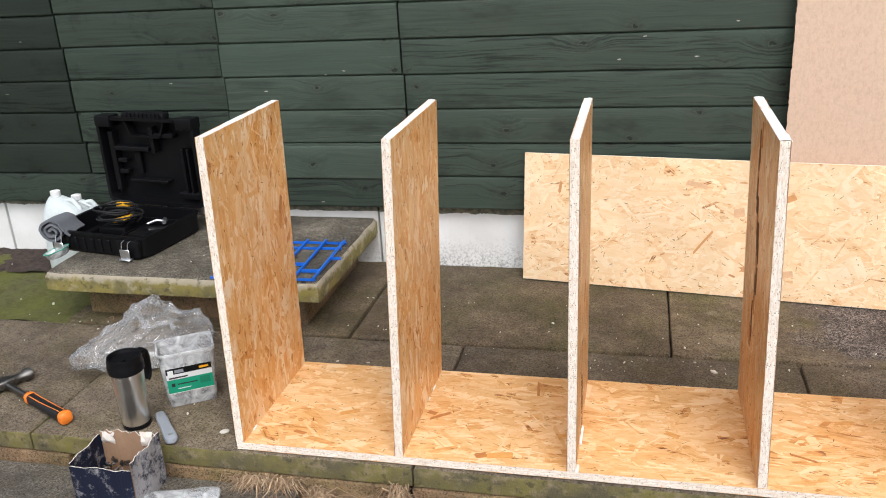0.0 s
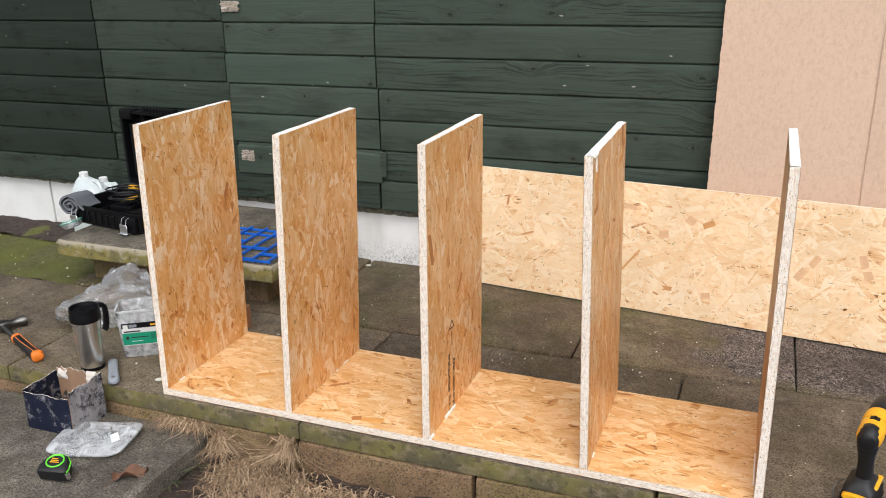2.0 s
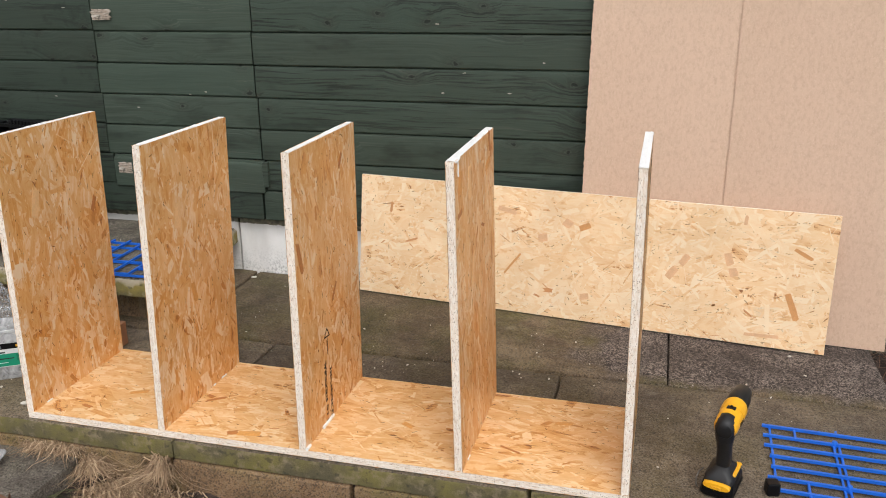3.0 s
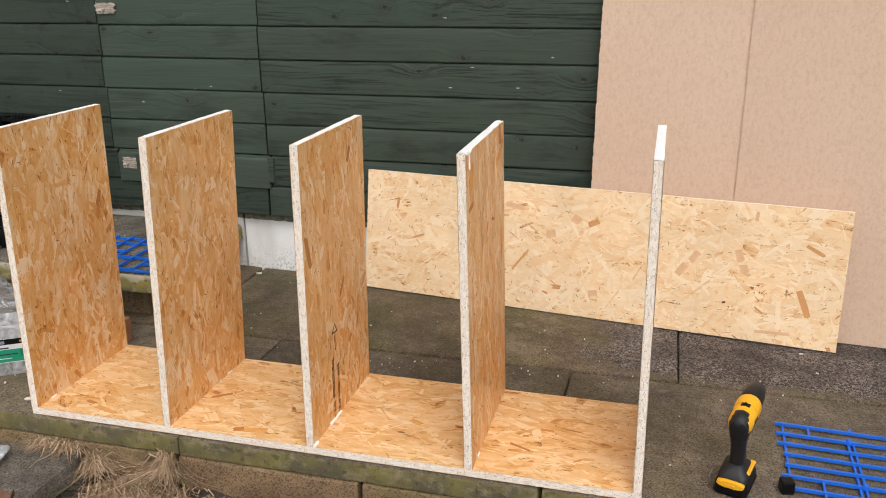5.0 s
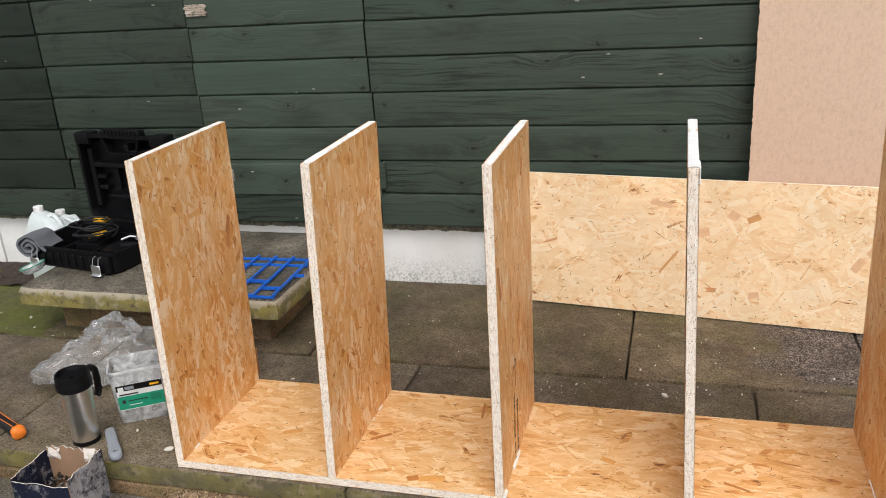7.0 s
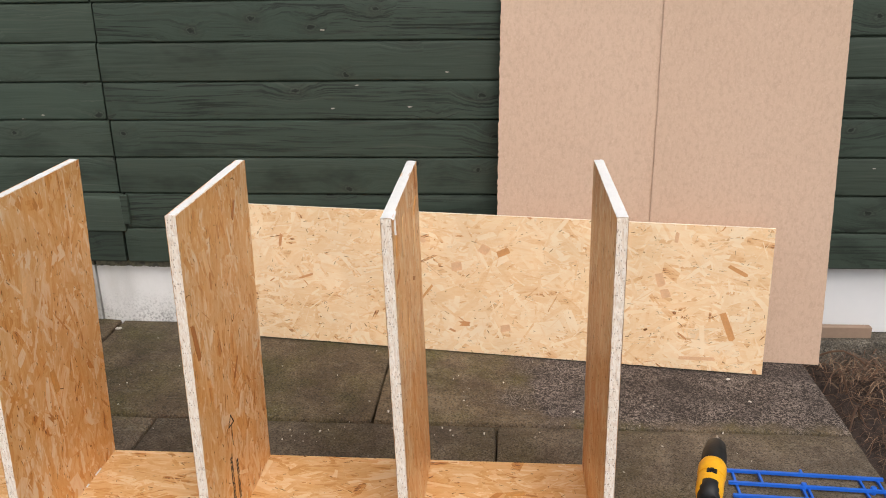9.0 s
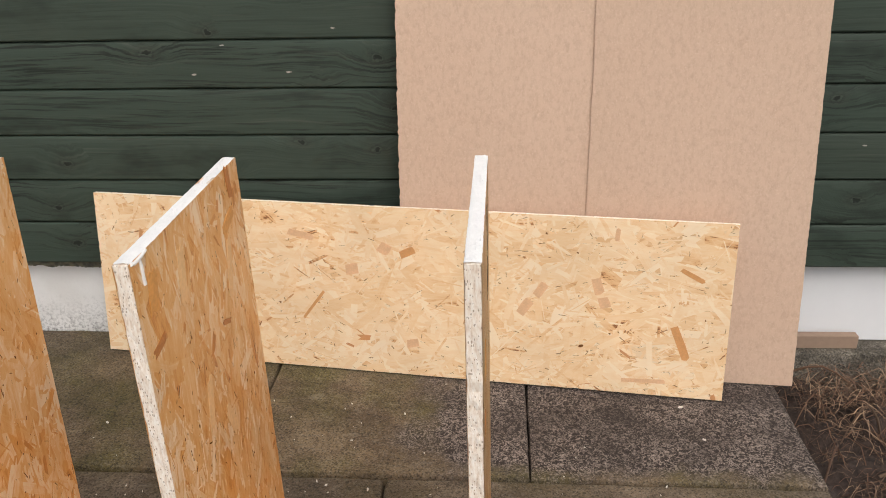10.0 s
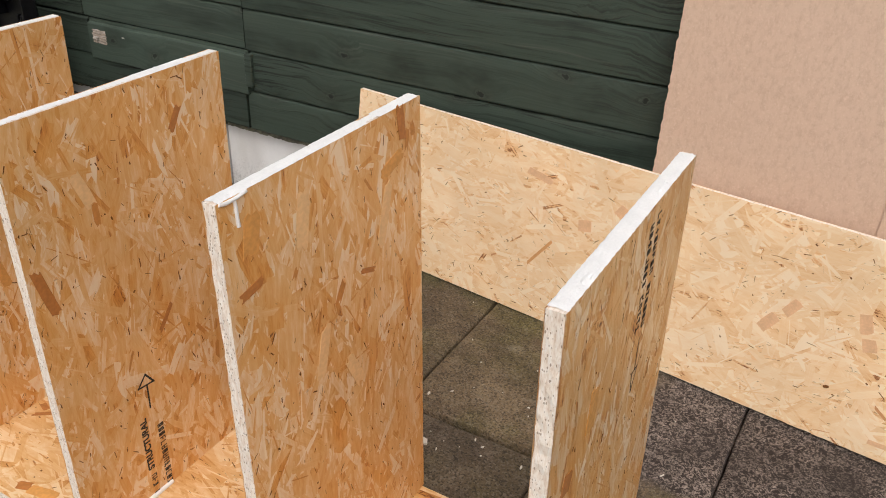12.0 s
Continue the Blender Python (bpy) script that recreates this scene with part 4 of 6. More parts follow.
# on the faces of the uprights that look along +x: upright, height over its foot, depth, half length, half width, turn
for k, (i, x, y, l, w, a, mat) in enumerate(((2, 0.470, 0.024, 0.045, 0.008, -14, RUST_FLAKE), (2, 0.325, 0.212, 0.026, 0.004, 38, RUST_FLAKE), (2, 0.590, 0.110, 0.030, 0.009, -20, BLOND_FLAKE), (2, 0.640, 0.285, 0.022, 0.006, 30, RUST_FLAKE), (3, 0.596, 0.036, 0.020, 0.006, 78, RUST_FLAKE), (3, 0.640, 0.130, 0.042, 0.011, 8, BLOND_FLAKE), (3, 0.660, 0.045, 0.026, 0.013, 10, HONEY_FLAKE), (3, 0.575, 0.300, 0.050, 0.009, 16, BLOND_FLAKE), (3, 0.690, 0.345, 0.028, 0.008, -8, RUST_FLAKE), (3, 0.640, 0.320, 0.030, 0.010, 70, HONEY_FLAKE), (3, 0.370, 0.215, 0.034, 0.010, -25, BLOND_FLAKE), (3, 0.440, 0.150, 0.040, 0.010, 14, BLOND_FLAKE), (3, 0.510, 0.255, 0.018, 0.004, -70, RUST_FLAKE), (4, 0.545, 0.105, 0.030, 0.012, 5, HONEY_FLAKE), (4, 0.490, 0.050, 0.014, 0.012, 20, RUST_FLAKE), (1, 0.520, 0.130, 0.034, 0.014, 12, BLOND_FLAKE), (1, 0.300, 0.180, 0.030, 0.009, -14, HONEY_FLAKE), (0, 0.530, 0.110, 0.040, 0.012, 14, BLOND_FLAKE), (0, 0.330, 0.230, 0.030, 0.008, -12, HONEY_FLAKE), (0, 0.470, 0.330, 0.024, 0.007, 24, RUST_FLAKE))):
    flake(dividers[i], mat, pose(x, y, -T / 2 - 0.0009, 0, 0, a) @ Matrix.Diagonal((1, 1, -1, 1)), l, w, 940 + k)
# a long knotty streak down one face of a divider
r2 = random.Random(321)
BARK = plain("bark_streak", (0.15, 0.064, 0.022), 0.8, 0, 0.6, 200, 0.5)
for k in range(16):
    flake(dividers[3], BARK if k % 3 else RUST_FLAKE, pose(0.675 - 0.030 * k, 0.215 + 0.022 * math.sin(0.5 * k) + r2.uniform(-0.008, 0.008), T / 2 + 0.0009, 0, 0, r2.uniform(-5, 5)), r2.uniform(0.018, 0.036), r2.uniform(0.008, 0.016) if 4 < k < 11 else r2.uniform(0.005, 0.009), 980 + k, name="bark_streak")

back_board = thing("leaning_board", "pale strand board offcut leaning against the wall boards", "board", pose(0.500, 1.066, 0.003, 0, 0, -6.9))
LEAN = 7.2
add_board("sheet", 1.537, 0.418, 0.011, OSB_PALE, back_board, pose(0, 0.006, 0, 90 - LEAN, 0, 0), 31, "", STRAND_PALE, 3600, 0.75, 0.0009, 0.85)

# single darker flakes in its face: along, up, half length, half width, turn
ORANGE_FLAKE = plain("orange_flake", (0.64, 0.31, 0.115), 0.55, 0, 0.4, 260, 0.3)
PINK_FLAKE = plain("pink_flake", (0.76, 0.46, 0.255), 0.55, 0, 0.35, 240, 0.3)
face_plane = pose(0, 0.006, 0, 90 - LEAN, 0, 0)
for k, (x, y, l, w, a, mat) in enumerate(((1.078, 0.196, 0.021, 0.011, 56, PINK_FLAKE), (1.113, 0.240, 0.020, 0.010, 55, PINK_FLAKE), (1.243, 0.258, 0.020, 0.011, -72, PINK_FLAKE), (1.259, 0.219, 0.014, 0.012, -70, PINK_FLAKE), (1.434, 0.133, 0.043, 0.009, -68, ORANGE_FLAKE), (0.742, 0.317, 0.015, 0.013, -30, PINK_FLAKE), (0.798, 0.311, 0.019, 0.009, 24, ORANGE_FLAKE), (0.662, 0.262, 0.016, 0.013, 10, PINK_FLAKE), (0.811, 0.083, 0.015, 0.010, 12, PINK_FLAKE), (0.563, 0.164, 0.046, 0.0035, 53, ORANGE_FLAKE), (1.358, 0.034, 0.050, 0.005, 2, PINK_FLAKE), (0.537, 0.341, 0.034, 0.008, -12, PINK_FLAKE), (1.449, 0.295, 0.030, 0.005, -27, ORANGE_FLAKE), (1.280, 0.381, 0.015, 0.005, 85, PINK_FLAKE))):
    r2 = random.Random(500 + k)
    bm = bmesh.new()
    ring_ = [(-l, -w), (-0.3 * l, -w * 1.05), (l * r2.uniform(0.85, 1), -w), (l, 0.1 * w), (l * r2.uniform(0.8, 1), w), (0.2 * l, w * 1.04), (-l * r2.uniform(0.85, 1), w * 0.9)]
    ring_ = [(u + r2.uniform(-0.001, 0.001), v + r2.uniform(-0.0006, 0.0006)) for u, v in ring_]
    loft(bm, [[(u, v, 0.0060) for u, v in ring_], [(u, v, 0.0066) for u, v in ring_]])
    part("flake", bm, mat, back_board, "", face_plane @ pose(x, y, 0, 0, 0, a))
bm = bmesh.new()
lathe(bm, [(0.0045, 0.0060), (0.004, 0.0068)], 8)
part("knot", bm, SLIT, back_board, "small black knot", face_plane @ pose(1.2115, 0.109, 0, 0, 0, 20) @ Matrix.Diagonal((1.4, 0.8, 1, 1)))


# ---- print on the uprights ----
def letters(text, size, parent, m, name="lettering", label=""):
    cu = bpy.data.curves.new(name, "FONT")
    cu.body, cu.size, cu.extrude, cu.offset = text, size, 0.0001, 0.0007
    tmp = new(name, cu)
    bpy.context.view_layer.update()
    me = bpy.data.meshes.new_from_object(tmp.evaluated_get(bpy.context.evaluated_depsgraph_get()))
    bpy.data.objects.remove(tmp)
    me.materials.clear()
    me.materials.append(INK)
    ob = new(name, me)
    ob.parent = parent
    ob.matrix_basis = m
    return tagged(ob, label)


def ink_bars(parent, x0, x1, y, w, z, seed, pitch=0.0098):
    """Print too small to read: a row of cells of short strokes along local x."""
    bm = bmesh.new()
    r2 = random.Random(seed)
    lo, hi = min(z, z * 1.03), max(z, z * 1.03)
    thin = 0.0016
    x = x0
    while x + pitch * 0.75 < x1:
        l = pitch * 0.66
        if r2.random() > 0.08:
            for bx in r2.sample((x, x + l / 2 - thin / 2, x + l - thin), r2.randint(1, 3)):
                block(bm, (bx, y - w / 2, lo), (bx + thin, y + w / 2, hi))
            for by in r2.sample((y - w / 2, y - thin / 2, y + w / 2 - thin), r2.randint(1, 2)):
                block(bm, (x, by, lo), (x + l, by + thin, hi))
        x += pitch
    part("print", bm, INK, parent, "faded black print")


mid, right = dividers[2], dividers[4]
zf = T / 2 + 0.0011
side = 1.0 if (mid.matrix_basis.to_3x3() @ Vector((0, 0, 1))).x > 0 else -1.0
turn = Matrix(((1, 0, 0), (0, side, 0), (0, 0, side))).to_4x4()


def on_face(x, y):
    return Matrix.Translation((x, y, side * zf)) @ turn


letters("STRUCTURAL", 0.0175, mid, on_face(0.060, 0.140), label="black stamped lettering")
ink_bars(mid, 0.002, 0.050, 0.136, 0.011, side * zf, 5)
ink_bars(mid, 0.004, 0.148, 0.166, 0.012, side * zf, 6)
bm = bmesh.new()
for a, b in (((0.248, 0.154), (0.229, 0.137)), ((0.248, 0.154), (0.226, 0.168)), ((0.229, 0.137), (0.226, 0.168)), ((0.226, 0.154), (0.181, 0.153))):
    d = Vector((b[0] - a[0], b[1] - a[1], 0)).normalized() * 0.0016
    n = Vector((-d.y, d.x, 0))
    a, b = Vector((*a, side * zf)), Vector((*b, side * zf))
    face(bm, [a - d + n, a - d - n, b + d - n, b + d + n])
part("arrow_mark", bm, INK, mid, "black stamped arrow")
ink_bars(right, 0.565, 0.705, 0.232, 0.011, side * zf, 7)
ink_bars(right, 0.560, 0.705, 0.254, 0.011, side * zf, 8)
bm = bmesh.new()
for a, b in (((0.545, 0.250), (0.500, 0.250)), ((0.500, 0.240), (0.500, 0.260)), ((0.500, 0.240), (0.470, 0.246)), ((0.500, 0.260), (0.470, 0.246))):
    d = Vector((b[0] - a[0], b[1] - a[1], 0)).normalized() * 0.0012
    n = Vector((-d.y, d.x, 0))
    a, b = Vector((*a, side * zf)), Vector((*b, side * zf))
    face(bm, [a - d + n, a - d - n, b + d - n, b + d + n])
part("arrow_mark", bm, INK, right, "black stamped arrow")


# ---- fibreboard sheets leaning on the wall ----
def leaning_sheet(x0, x1, tall, shift, slim, label):
    a = math.atan(-0.075)
    root = thing("fibreboard_sheet", label, "board", pose(x0, 1.028 - 0.075 * (x0 - 1.27) + shift, 0.002, 0, 0, math.degrees(a)), "fibreboard sheets")
    bm = bmesh.new()
    w = (x1 - x0) / math.cos(a)
    r2 = random.Random(int(x0 * 1000))
    n = 150
    rim_ = [(r2.uniform(-0.0012, 0.0022) * (r2.random() < 0.7), tall * i / n) for i in range(n + 1)] + [(w - slim * tall * (1 - i / n) - r2.uniform(0, 0.0012), tall * (1 - i / n)) for i in range(n + 1)]
    loft(bm, [[(u, 0.0, v) for u, v in rim_], [(u, 0.0032, v) for u, v in rim_]])
    bmesh.ops.transform(bm, matrix=pose(0, 0, 0, -4.4, 0, 0), verts=bm.verts)
    for f in bm.faces:
        f.material_index = 0 if f.calc_area() > 0.1 else 1
    part("sheet", bm, [MDF, MDF_EDGE], root)


leaning_sheet(1.275, 2.198, 1.22, 0.0, 0.027, "brown fibreboard sheet leaning behind another")
leaning_sheet(1.7075, 2.206, 1.22, -0.0048, 0.027, "light brown fibreboard sheet leaning on the wall")


# ---- drill ----
def build_drill():
    d = thing("cordless_drill", "yellow and black cordless drill standing on its battery", "drill", pose(1.701, 0.118, 0.0, 0, 0, -17) @ Matrix.Diagonal((0.88, 0.88, 0.88, 1)))
    # local y points along the chuck, z up
    def ring(y, z, w, h, r):
        return [(x, y + b * 0.0, z + b) for x, b in rrect(w, h, r, 5)]

    def flat(y, z, w, l, r):
        return [(a, y + b, z) for a, b in rrect(w, l, r, 5)]

    bm = bmesh.new()
    loft(bm, [flat(-0.004, 0.002, 0.074, 0.112, 0.012), flat(-0.004, 0.006, 0.080, 0.118, 0.012), flat(-0.004, 0.013, 0.084, 0.122, 0.012), flat(-0.004, 0.0135, 0.078, 0.116, 0.012), flat(-0.004, 0.032, 0.077, 0.114, 0.012), flat(-0.004, 0.040, 0.072, 0.108, 0.012)])
    battery = part("battery", bm, BLACK, d, "black slide battery", soft=40)
    bm = bmesh.new()
    lens = [(0.033 * math.copysign(abs(math.cos(a)) ** 0.7, math.cos(a)), 0.0365 + 0.0092 * math.copysign(abs(math.sin(a)) ** 0.8, math.sin(a))) for a in [2 * math.pi * i / 24 for i in range(24)]]
    loft(bm, [[(u, -0.052, v) for u, v in lens], [(u, -0.0655, v) for u, v in lens], [(u * 0.92, -0.0685, 0.0365 + (v - 0.0365) * 0.85) for u, v in lens]])
    for u in (-0.010, 0.010):
        block(bm, (u - 0.002, -0.0705, 0.029), (u + 0.002, -0.066, 0.036), None, 0.0008)
    block(bm, (-0.012, -0.0700, 0.036), (0.012, -0.066, 0.038), None, 0.0006)
    part("release_button", bm, YELLOW, battery, "yellow release button")
    bm = bmesh.new()
    loft(bm, [flat(-0.004, 0.0405, 0.072, 0.108, 0.014), flat(-0.004, 0.052, 0.070, 0.104, 0.016), flat(-0.006, 0.066, 0.046, 0.070, 0.018), flat(-0.006, 0.074, 0.036, 0.050, 0.014)])
    part("foot", bm, RUBBER, d, "black moulded foot", soft=40)
    bm = bmesh.new()
    block(bm, (0.022, -0.030, 0.0520), (0.0365, 0.040, 0.0600), None, 0.003)
    part("trim", bm, YELLOW, d, "yellow side trim")
    bm = bmesh.new()
    loft(bm, [flat(-0.006, 0.070, 0.036, 0.050, 0.015), flat(-0.010, 0.095, 0.034, 0.046, 0.015), flat(-0.016, 0.125, 0.034, 0.044, 0.015), flat(-0.020, 0.145, 0.038, 0.050, 0.016), flat(-0.022, 0.165, 0.042, 0.056, 0.018)])
    part("handle", bm, RUBBER, d, "black rubber grip", soft=50)
    # motor housing along an axis that dips slightly to the front
    axis = Matrix.Translation((0, -0.046, 0.183)) @ pose(0, 0, 0, -90 + 7, 0, 0)
    bm = bmesh.new()
    prof = [(0.008, -0.004), (0.020, -0.001), (0.0262, 0.008), (0.0290, 0.020), (0.0295, 0.040), (0.0295, 0.0660), (0.0282, 0.0668), (0.0282, 0.0682), (0.0300, 0.0690), (0.031, 0.075), (0.031, 0.100), (0.030, 0.107), (0.0275, 0.113)]
    lathe(bm, prof, 28, m=axis)
    housing = part("housing", bm, YELLOW, d, "yellow motor housing", soft=35)
    for k in range(5):
        for s in (1, -1):
            bm = bmesh.new()
            block(bm, (s * 0.0285 - 0.0015, -0.010 + 0.009 * k, 0.180), (s * 0.0285 + 0.0015, -0.006 + 0.009 * k, 0.194), None, 0.0008)
            part("vent_slot", bm, BLACK, housing)
    bm = bmesh.new()
    block(bm, (-0.011, 0.004, 0.2150), (0.011, 0.026, 0.2200), pose(0, 0, 0.0, 0, 0, 0), 0.002)
    block(bm, (-0.004, 0.010, 0.2190), (0.004, 0.018, 0.2235), None, 0.0015)
    part("selector", bm, BLACK, housing, "black gear selector")
    bm = bmesh.new()
    lathe(bm, [(0.010, -0.007), (0.0215, -0.004), (0.0280, 0.005), (0.0306, 0.017), (0.0309, 0.034), (0.0285, 0.037)], 28, m=Matrix.Diagonal((0.86, 1, 1, 1)) @ axis)
    loft(bm, [[(a, -0.024 + b, 0.150) for a, b in rrect(0.042, 0.046, 0.018, 5)], [(a, -0.028 + b, 0.176) for a, b in rrect(0.050, 0.046, 0.02, 5)]])
    part("rear_grip", bm, RUBBER, d, "black rear over-mould", soft=40)
    bm = bmesh.new()
    lathe(bm, [(0.0268, 0.1135), (0.0280, 0.119), (0.0278, 0.150), (0.0258, 0.158), (0.0228, 0.184), (0.015, 0.196), (0.008, 0.200)], 24, m=axis)
    chuck = part("chuck", bm, CHUCK, d, "black keyless chuck", soft=35)
    bm = bmesh.new()
    lathe(bm, [(0.0035, 0.197), (0.0035, 0.214), (0.0025, 0.218), (0.0022, 0.224)], 6, m=axis)
    part("bit", bm, STEEL, chuck, "steel driver bit")
    bm = bmesh.new()
    block(bm, (-0.007, 0.000, 0.128), (0.007, 0.016, 0.152), pose(0, -0.004, 0.0, 8, 0, 0), 0.003)
    part("trigger", bm, BLACK, d)
    bm = bmesh.new()
    tube(bm, [(-0.043, -0.020, 0.052), (-0.052, -0.030, 0.046), (-0.056, -0.040, 0.032), (-0.054, -0.046, 0.016), (-0.050, -0.044, 0.008)], 0.0022, 6)
    part("belt_hook", bm, DARK_STEEL, d, "steel belt hook", soft=60)


build_drill()


# ---- blue plastic racks ----
def build_rack(m):
    root = thing("plastic_rack", "blue plastic slatted rack lying flat", "rack", m, "blue plastic racks")
    wide, pitch, n = 0.335, 0.047, 9
    for k in range(n):
        bm = bmesh.new()
        y = -pitch * k
        ext = 0.010 if k in (0, 1, 2, 5, 6) else 0.0
        bar(bm, (-ext, y, 0.006), (wide, y - 0.006, 0.006), 0.0065, 0.007)
        part("slat", bm, BLUE, root)
    for x, a, b in ((0.008, 0, 5), (0.150, 1, 6), (0.162, 1, 6), (0.285, 0, 8), (0.324, 0, 8)):
        bm = bmesh.new()
        bar(bm, (x, -pitch * a + 0.003, 0.0005), (x, -pitch * b - 0.006, 0.0005), 0.005, 0.0065)
        part("cross_bar", bm, BLUE, root)
    for x, a, b in ((0.065, 0, 1), (0.075, 5, 7), (0.21, 6, 8), (0.162, -0.35, 0)):
        bm = bmesh.new()
        bar(bm, (x, -pitch * a, 0.003), (x, -pitch * b, 0.003), 0.005, 0.008)
        part("strut", bm, BLUE, root)
    for x, k in ((0.152, 1), (0.300, 1), (0.160, 5), (0.300, 5)):
        bm = bmesh.new()
        lathe(bm, [(0.007, 0.0), (0.007, 0.013), (0.0055, 0.017), (0.002, 0.0175)], 10, m=Matrix.Translation((x, -pitch * k, 0)))
        part("peg", bm, BLUE, root, soft=40)
    return root


build_rack(pose(1.820, 0.402, 0.0, 0, 0, -2))


def build_step_rack(m):
    """The rack seen end on: slats run back, cross bars and short struts between them."""
    root = thing("plastic_rack", "blue plastic slatted rack lying flat on the doorstep", "rack", m, "blue plastic racks")
    pitch, deep = 0.0615, 0.305
    for k in range(6):
        bm = bmesh.new()
        bar(bm, (-pitch * k, -0.004, 0.0055), (-pitch * k - 0.004, deep + 0.004, 0.0055), 0.0065, 0.007)
        part("slat", bm, BLUE, root)
    for y in (0.0, 0.250, deep - 0.006):
        bm = bmesh.new()
        bar(bm, (0.004, y, 0.0005), (-pitch * 5 - 0.012, y - 0.004, 0.0005), 0.0065, 0.0065)
        part("cross_bar", bm, BLUE, root)
    for a, b, y in ((0, 1, 0.058), (1, 3, 0.106), (3, 4, 0.058), (3, 5, 0.160), (-0.5, 0, 0.160), (1, 2, 0.0)):
        bm = bmesh.new()
        bar(bm, (-pitch * a, y, 0.003), (-pitch * b, y - 0.003, 0.003), 0.0060, 0.009)
        part("strut", bm, BLUE, root)
    return root


build_step_rack(pose(-0.036, 0.583, 0.1755, 0, 0, 1.5))
bm = bmesh.new()
block(bm, (-0.014, -0.014, 0.0), (0.014, 0.014, 0.030), None, 0.004, 0, 2)
solid("black_block", bm, BLACK, "small black plastic block beside the blue rack", "block", pose(1.806, 0.118, 0.0, 0, 0, 12))


# ---- tool case ----
def shell(w, l, tall, wall_, floor_, r):
    """An open tray about the origin's corner, walls and floor with thickness."""
    bm = bmesh.new()

    def ring(inset, z, rr):
        return [(w / 2 + a, l / 2 + b, z) for a, b in rrect(w - 2 * inset, l - 2 * inset, rr, 4)]

    loft(bm, [ring(0.008, 0, r), ring(0, 0.008, r), ring(0, tall - 0.010, r), ring(-0.004, tall - 0.009, r), ring(-0.004, tall, r), ring(wall_, tall, r * 0.8), ring(wall_ + 0.003, floor_, r * 0.7)])
    return bm


case = thing("tool_case", "open black plastic tool case with cables on the doorstep", "tool case", pose(-1.032, 0.752, 0.1755, 0, 0, -9))
CW, CL = 0.400, 0.290
body = part("tray", shell(CW, CL, 0.072, 0.008, 0.012, 0.028), BLACK, case, "black plastic tray", soft=40)
for i in range(7):
    bm = bmesh.new()
    block(bm, (0.05 + 0.034 * i, -0.0055, 0.012), (0.062 + 0.034 * i, 0.001, 0.055), None, 0.002)
    part("rib", bm, BLACK, body)
for x0, x1, y0, y1, h in ((0.02, 0.38, 0.205, 0.210, 0.05), (0.14, 0.145, 0.02, 0.205, 0.045), (0.27, 0.275, 0.02, 0.205, 0.045)):
    bm = bmesh.new()
    block(bm, (x0, y0, 0.0125), (x1, y1, 0.012 + h), None, 0.001)
    part("partition", bm, BLACK, body)
lid = part("lid", shell(CW, CL + 0.01, 0.050, 0.008, 0.010, 0.028), BLACK, case, "upright black lid with moulded recesses", Matrix.Translation((0.012, CL + 0.006, 0.078)) @ pose(0, 0, 0, 90, 0, 0) @ pose(0, 0, -0.050), soft=40)
for x0, x1, y0, y1, h in ((0.030, 0.050, 0.04, 0.25, 0.040), (0.052, 0.20, 0.185, 0.200, 0.044), (0.052, 0.09, 0.10, 0.115, 0.036), (0.052, 0.09, 0.14, 0.155, 0.036), (0.21, 0.225, 0.18, 0.27, 0.040), (0.33, 0.338, 0.03, 0.20, 0.038), (0.352, 0.36, 0.03, 0.20, 0.038), (0.10, 0.26, 0.075, 0.085, 0.045), (0.30, 0.385, 0.025, 0.045, 0.042), (0.12, 0.145, 0.10, 0.18, 0.025), (0.23, 0.31, 0.235, 0.25, 0.042)):
    bm = bmesh.new()
    block(bm, (x0, y0, 0.0105), (x1, y1, h), None, 0.002)
    part("moulding", bm, BLACK, lid)
for x0, x1 in ((-0.004, 0.062), (0.338, 0.404)):
    bm = bmesh.new()
    block(bm, (x0, CL - 0.022, 0.002), (x1, CL + 0.018, 0.056), None, 0.007, 0, 2)
    part("corner_boss", bm, BLACK, lid, soft=40)
for x0, x1 in ((0.118, 0.140), (0.282, 0.260)):
    bm = bmesh.new()
    bar(bm, (x0, CL - 0.002, 0.010), (x1, CL - 0.052, 0.010), 0.006, 0.036)
    part("recess_wall", bm, BLACK, lid)
bm = bmesh.new()
bar(bm, (0.140, CL - 0.052, 0.010), (0.260, CL - 0.052, 0.010), 0.006, 0.038)
part("recess_wall", bm, BLACK, lid)
bm = bmesh.new()
block(bm, (0.11, CL + 0.006, 0.012), (0.29, CL + 0.032, 0.046), None, 0.008, 0, 2)
for i in range(9):
    block(bm, (0.130 + 0.017 * i, CL + 0.010, 0.044), (0.138 + 0.017 * i, CL + 0.030, 0.050), None, 0.001)
part("carry_handle", bm, BLACK, lid, "ribbed carry handle")
for x in (0.075, 0.345):
    bm = bmesh.new()
    block(bm, (x - 0.019, -0.031, 0.008), (x + 0.019, -0.027, 0.040), None, 0.0012)
    block(bm, (x - 0.021, -0.038, 0.006), (x + 0.021, -0.016, 0.009), None, 0.001)
    tube(bm, [(x - 0.012, -0.028, 0.040), (x - 0.012, -0.022, 0.060), (x - 0.012, -0.008, 0.064)], 0.0014, 6)
    tube(bm, [(x + 0.012, -0.028, 0.040), (x + 0.012, -0.022, 0.060), (x + 0.012, -0.008, 0.064)], 0.0014, 6)
    part("latch", bm, ZINC, case, "bright zinc latch hanging open", soft=40)
bm = bmesh.new()
block(bm, (0.30, -0.014, 0.004), (0.39, 0.001, 0.066), None, 0.010, 0, 2)
part("latch_boss", bm, BLACK, case, soft=40)

m_case = case.matrix_world.copy()


